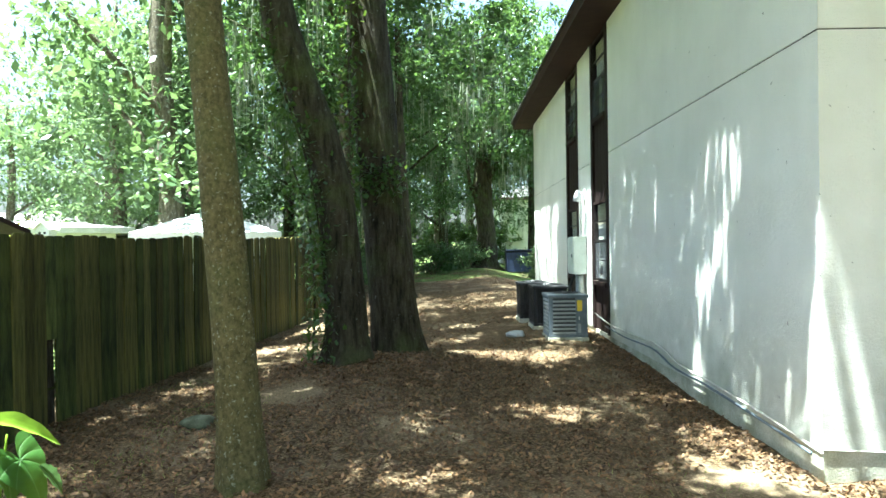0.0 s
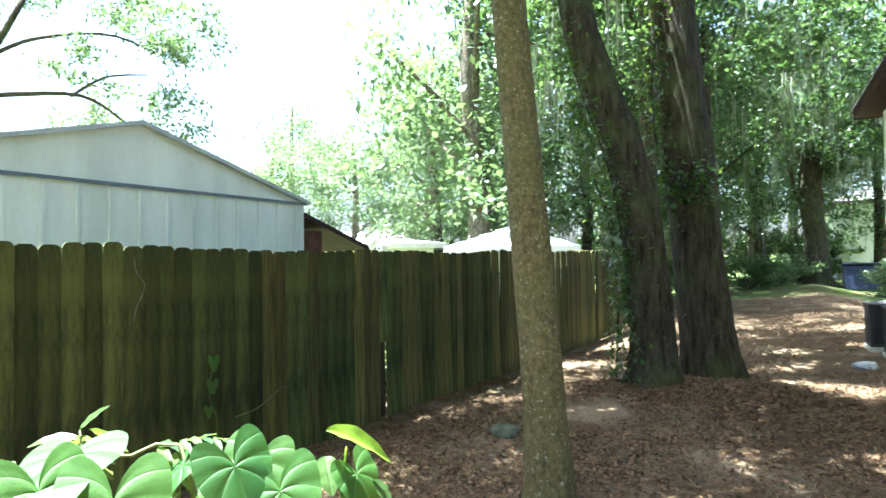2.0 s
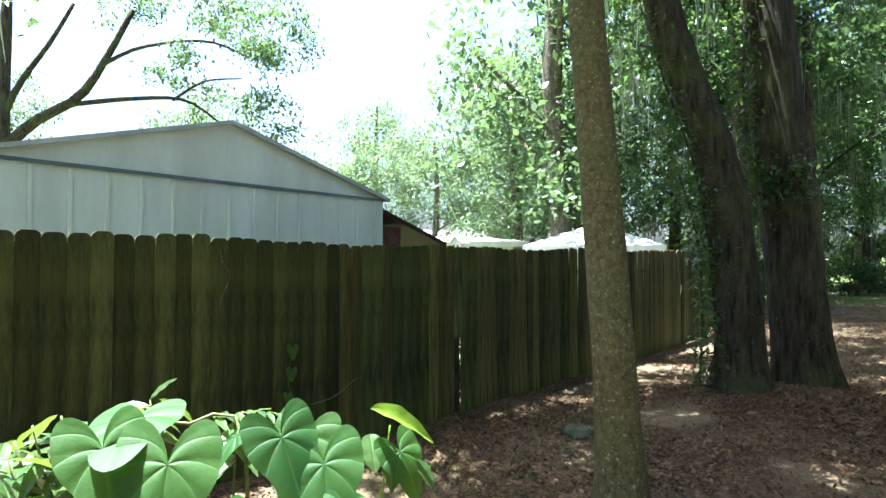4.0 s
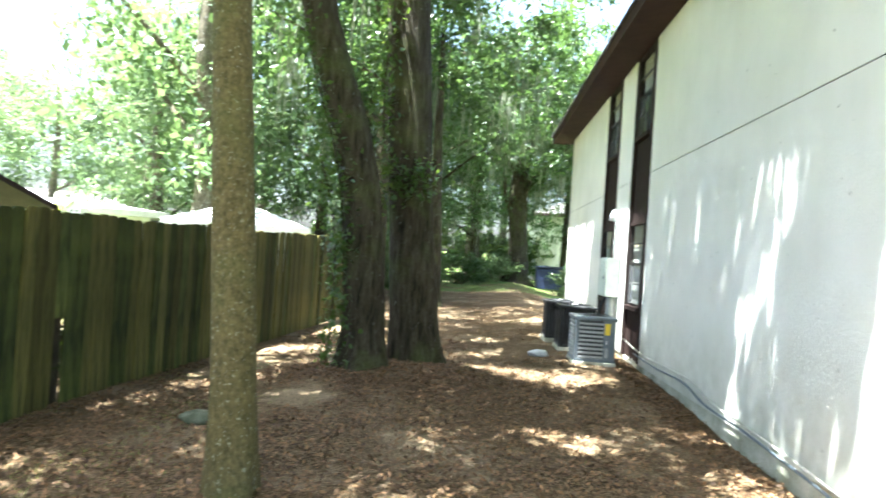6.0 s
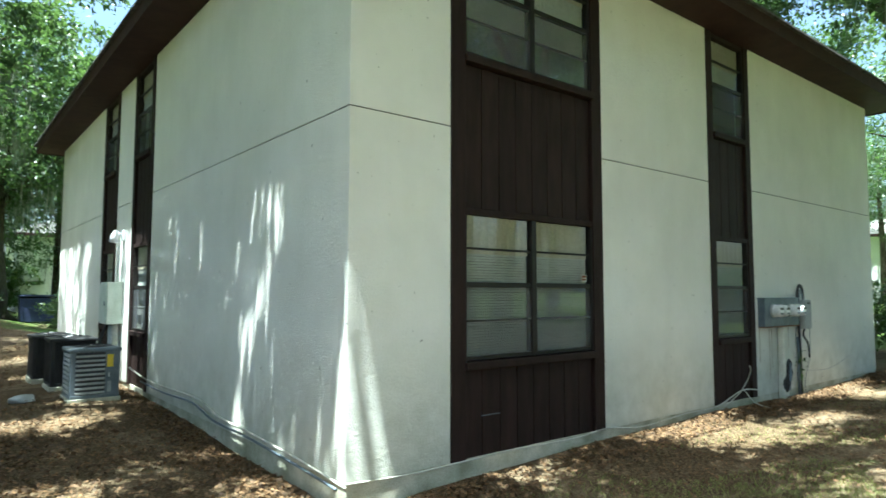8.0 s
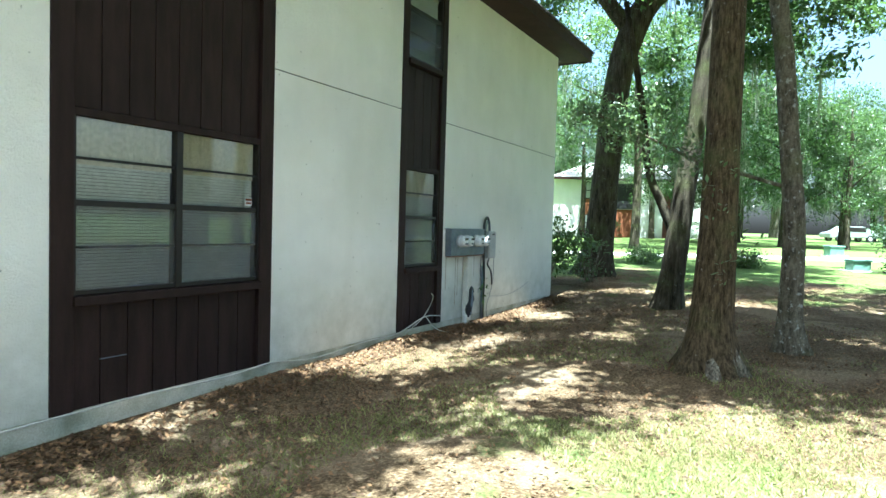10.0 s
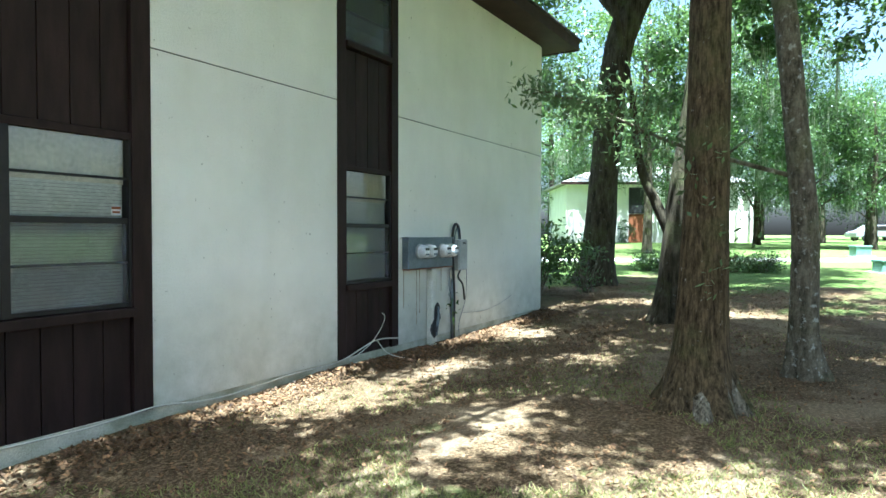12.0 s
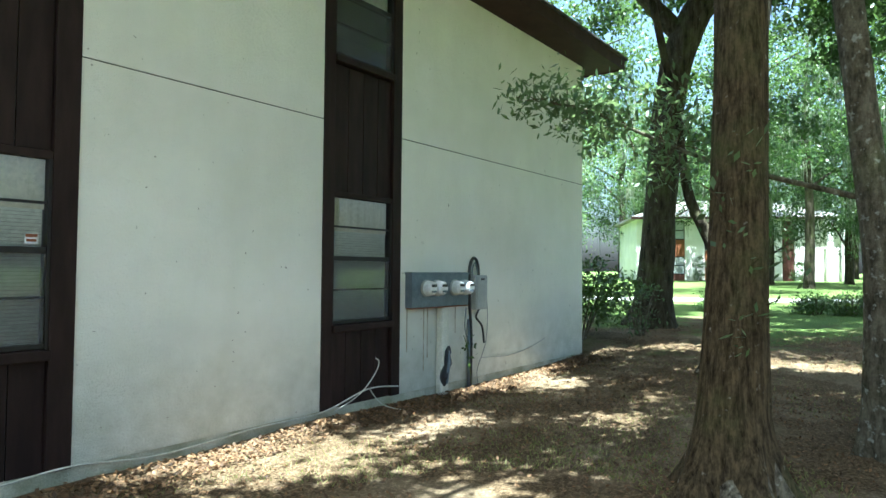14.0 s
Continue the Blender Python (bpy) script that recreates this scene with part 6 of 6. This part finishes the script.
PLANTS = [(2, -7.0, 19.2, 1.5), (0, -8.6, 24.5, 0.9), (0, -17, 21, 0.6), (0, -13.6, 22, 0.62), (2, -20, 19, 0.8), (1, -2.8, 22.5, 0.8), (1, -5.5, 27, 0.95), (0, -11, 24, 1.0), (2, -9, 30, 1.1), (0, -15, 31, 1.1),
          (1, -1.0, 30, 0.9), (1, 1.0, 39, 1.1), (0, -3.5, 37, 1.1), (1, 6.5, 41, 1.0), (3, 3.4, 36, 1.0), (0, 0.5, 46, 1.2), (1, -8, 43, 1.3), (0, -18, 42, 1.3), (0, 10, 52, 1.3), (1, 3, 54, 1.3),
          (0, -26, 33, 1.1), (0, -30, 22, 1.0), (0, -33, 12, 1.0), (0, -20, 38, 1.0), 
          (3, 27.5, 13, 0.9), (0, 34, 17, 1.0), (1, 44, 22, 1.1), (0, 52, 27, 1.3), (0, 42, 34, 1.2), (1, 64, 24, 1.4), (1, 72, 16, 1.4), (1, 76, 6, 1.4), (3, 44, 5.5, 1.0), (3, 52, -2.0, 0.75), (1, 62, 0.5, 0.95), (3, 60, -8, 0.85),
          # kind 3 with x < 23, y < 1: unseen, added to shade the ground
          (1, 66, -16, 1.3), (1, 78, -6, 1.1), (3, 1, -8, 1.0), (3, 8.5, -7.5, 1.05), (3, 15.5, -7, 1.0), (3, -6, -6, 1.0), (3, -9, 0.5, 0.85), (3, 22, -9, 1.0), (3, -1.6, 18.5, 0.95), (3, 12, -15, 1.1), (3, -1, -15, 1.1), (3, -1.6, 27, 1.2), (3, 56.8, 11.2, 0.9), (3, 53.6, 16.2, 0.85), (1, 47.5, 1.4, 0.9), (3, 36, 8, 0.9), (1, 50, 8.5, 0.9), (1, 54, 4.5, 1.0), (3, 40, -14, 1.0), (1, 46.5, -2.0, 0.7), (2, 84, 30, 1.7), (2, 88, 20, 1.8), (2, 88, 11, 1.7), (2, 86, 3, 1.8), (2, 82, -4, 1.6), (2, 80, -12, 1.7), (2, 66, 34, 1.6), (2, 74, 24, 1.5), (2, 75, -7, 1.3), (2, 50, 34, 1.4), (0, 24, 28, 1.1), (1, 20, 40, 1.2), (0, 32, 46, 1.3)]
prng = random.Random(8)
for kind, x, y, s in PLANTS:
    plant(kind, x, y, s, prng.uniform(0, 360))

# the trees with seen trunks at the yard's end and behind the shed
tree("mossy_oak", at_ground(3.25, 35.5), [(0, 0, -0.1), (0.05, 0, 2), (-0.2, 0, 5), (0.3, 0.2, 8), (0.5, 0.2, 12)], [0.75, 0.5, 0.42, 0.34, 0.1], [([(-0.1, 0, 4.6), (1.6, -0.6, 6.8), (3.2, -1.2, 8)], 0.2, 0.06), ([(0, 0, 5.5), (-1.8, -0.5, 8), (-3, -1.0, 9)], 0.2, 0.06), ([(-0.1, 0, 3.2), (-0.8, -0.4, 4.6), (-1.0, -0.6, 6.4)], 0.16, 0.07)],
     BARK_DARK, "dark mossy oak at the end of the yard", [((0, -2.5, 9.5), (6, 8.0, 3.0), 190), ((1.5, -1.5, 6), (2.2, 1.6, 1.2), 22)], LEAF_OAK, 0.20, 120, 81, 100)
tree("slim_tree", at_ground(-0.12, 20.3), [(0, 0, -0.1), (0, 0, 2), (-0.15, 0, 5), (-0.2, 0, 9)], [0.26, 0.17, 0.15, 0.06], [], BARK_DARK, "slim dark trunk behind the oaks", [((0.6, 0.5, 9.5), (5.4, 6.0, 2.2), 72)], LEAF_OAK, 0.18, 150, 82)
def off(dd, z):
    return (0.8275 * dd, 0.5605 * dd, z)


tree("spreading_oak", at_ground(-21.9, 9.5), [(0, 0, -0.1), (0, 0, 2.5), off(0.1, 4.6), off(0.15, 6.4), off(0.25, 9.6), off(0.4, 12)], [0.55, 0.42, 0.36, 0.24, 0.17, 0.06],
     [([off(0.1, 5.2), off(1.2, 6.2), off(2.6, 7.0), off(3.5, 8.3), off(4.3, 9.8)], 0.20, 0.08), ([off(2.2, 6.75), off(4.3, 6.95), off(6.0, 6.9), off(7.2, 6.1)], 0.09, 0.03),
      ([off(0.2, 6.3), off(0.7, 7.4), off(1.7, 8.8), off(2.4, 10)], 0.12, 0.05), ([off(3.3, 8.0), off(4.6, 8.6), off(6.6, 8.8), off(8.0, 8.3)], 0.07, 0.025), ([off(5.6, 6.9), off(6.6, 7.5), off(7.8, 7.6)], 0.05, 0.02)],
     BARK_DARK, "spreading oak with bare forking limbs behind the shed", [(off(4.5, 11.4), (4.5, 4.5, 1.4), 70), (off(8.6, 9.2), (2.0, 2.4, 1.3), 30), (off(8.6, 6.4), (0.9, 1.1, 0.9), 11), (off(6.0, 7.7), (1.0, 1.4, 0.7), 9)], LEAF_BLUE, 0.16, 90, 83)


# ---- fallen leaves and grass ----
def litter():
    rng = np.random.default_rng(91)
    xs, ys = [], []
    for x0, x1, y0, y1, n in ((-2.7, 3.6, 2.5, 9.5, 42000), (-2.4, 3.6, 9.5, 22, 24000), (-1.8, 4.5, 22, 33, 9000), (3.2, 3.66, 5.0, 14, 5000), (3.4, 14.8, 4.45, 4.98, 12000), (3.0, 13.0, 2.8, 4.5, 9500), (3.0, 13.0, 1.0, 2.8, 3500), (7.0, 13.0, -2.5, 2.2, 9500), (13, 19, 0, 5, 9000), (-0.9, 1.4, 7.6, 8.9, 3500)):
        xs.append(rng.uniform(x0, x1, n))
        ys.append(rng.uniform(y0, y1, n))
    x, y = np.concatenate(xs), np.concatenate(ys)
    keep = np.array([noise.noise(Vector((a * 0.8, b * 0.8, 7))) > -0.28 + 0.5 * rng.random() - 0.25 for a, b in zip(x, y)])
    x, y = x[keep], y[keep]
    z = np.array([soil(a, b) for a, b in zip(x, y)]) + rng.uniform(0.004, 0.03, len(x))
    q = leaf_quads(rng, np.stack([x, y, z], 1), np.where((x > 3.7) & (y < 4.3), 0.036, 0.046), 0.80, 0.5)
    tagged(new("leaf_litter", quads_mesh("leaf_litter", q, LITTER)), "dry brown fallen leaves strewn over the soil", "leaf litter", kind="stuff")


def grass():
    rng = np.random.default_rng(92)
    n = 70000
    x = np.concatenate([rng.normal(5.4, 2.2, n), rng.normal(2.0, 0.9, 7000), rng.normal(-1.7, 0.5, 3500), rng.uniform(9, 24, 14000)])
    y = np.concatenate([rng.normal(1.6, 1.3, n), rng.normal(3.3, 0.6, 7000), rng.uniform(3.5, 8.5, 3500), rng.uniform(-6, 4.5, 14000)])
    ok = np.array([noise.noise(Vector((a * 0.7, b * 0.7, 2))) > -0.05 for a, b in zip(x, y)]) & ~((y > 4.6) & (x > 3.4))
    x, y = x[ok], y[ok]
    z = np.array([soil(a, b) for a, b in zip(x, y)])
    p = np.stack([x, y, z], 1)
    m = len(p)
    az = rng.uniform(0, np.pi * 2, m)
    w = 0.004 * np.stack([np.cos(az), np.sin(az), np.zeros(m)], 1)
    tip = p + np.stack([rng.normal(0, 0.022, m), rng.normal(0, 0.022, m), rng.uniform(0.012, 0.04, m)], 1)
    q = np.stack([p - w, p + w, tip + w * 0.2, tip - w * 0.2], 1)
    tagged(new("grass", quads_mesh("grass", q, GRASS)), "short sparse grass blades in the lawn", "grass", kind="stuff")


litter()
grass()
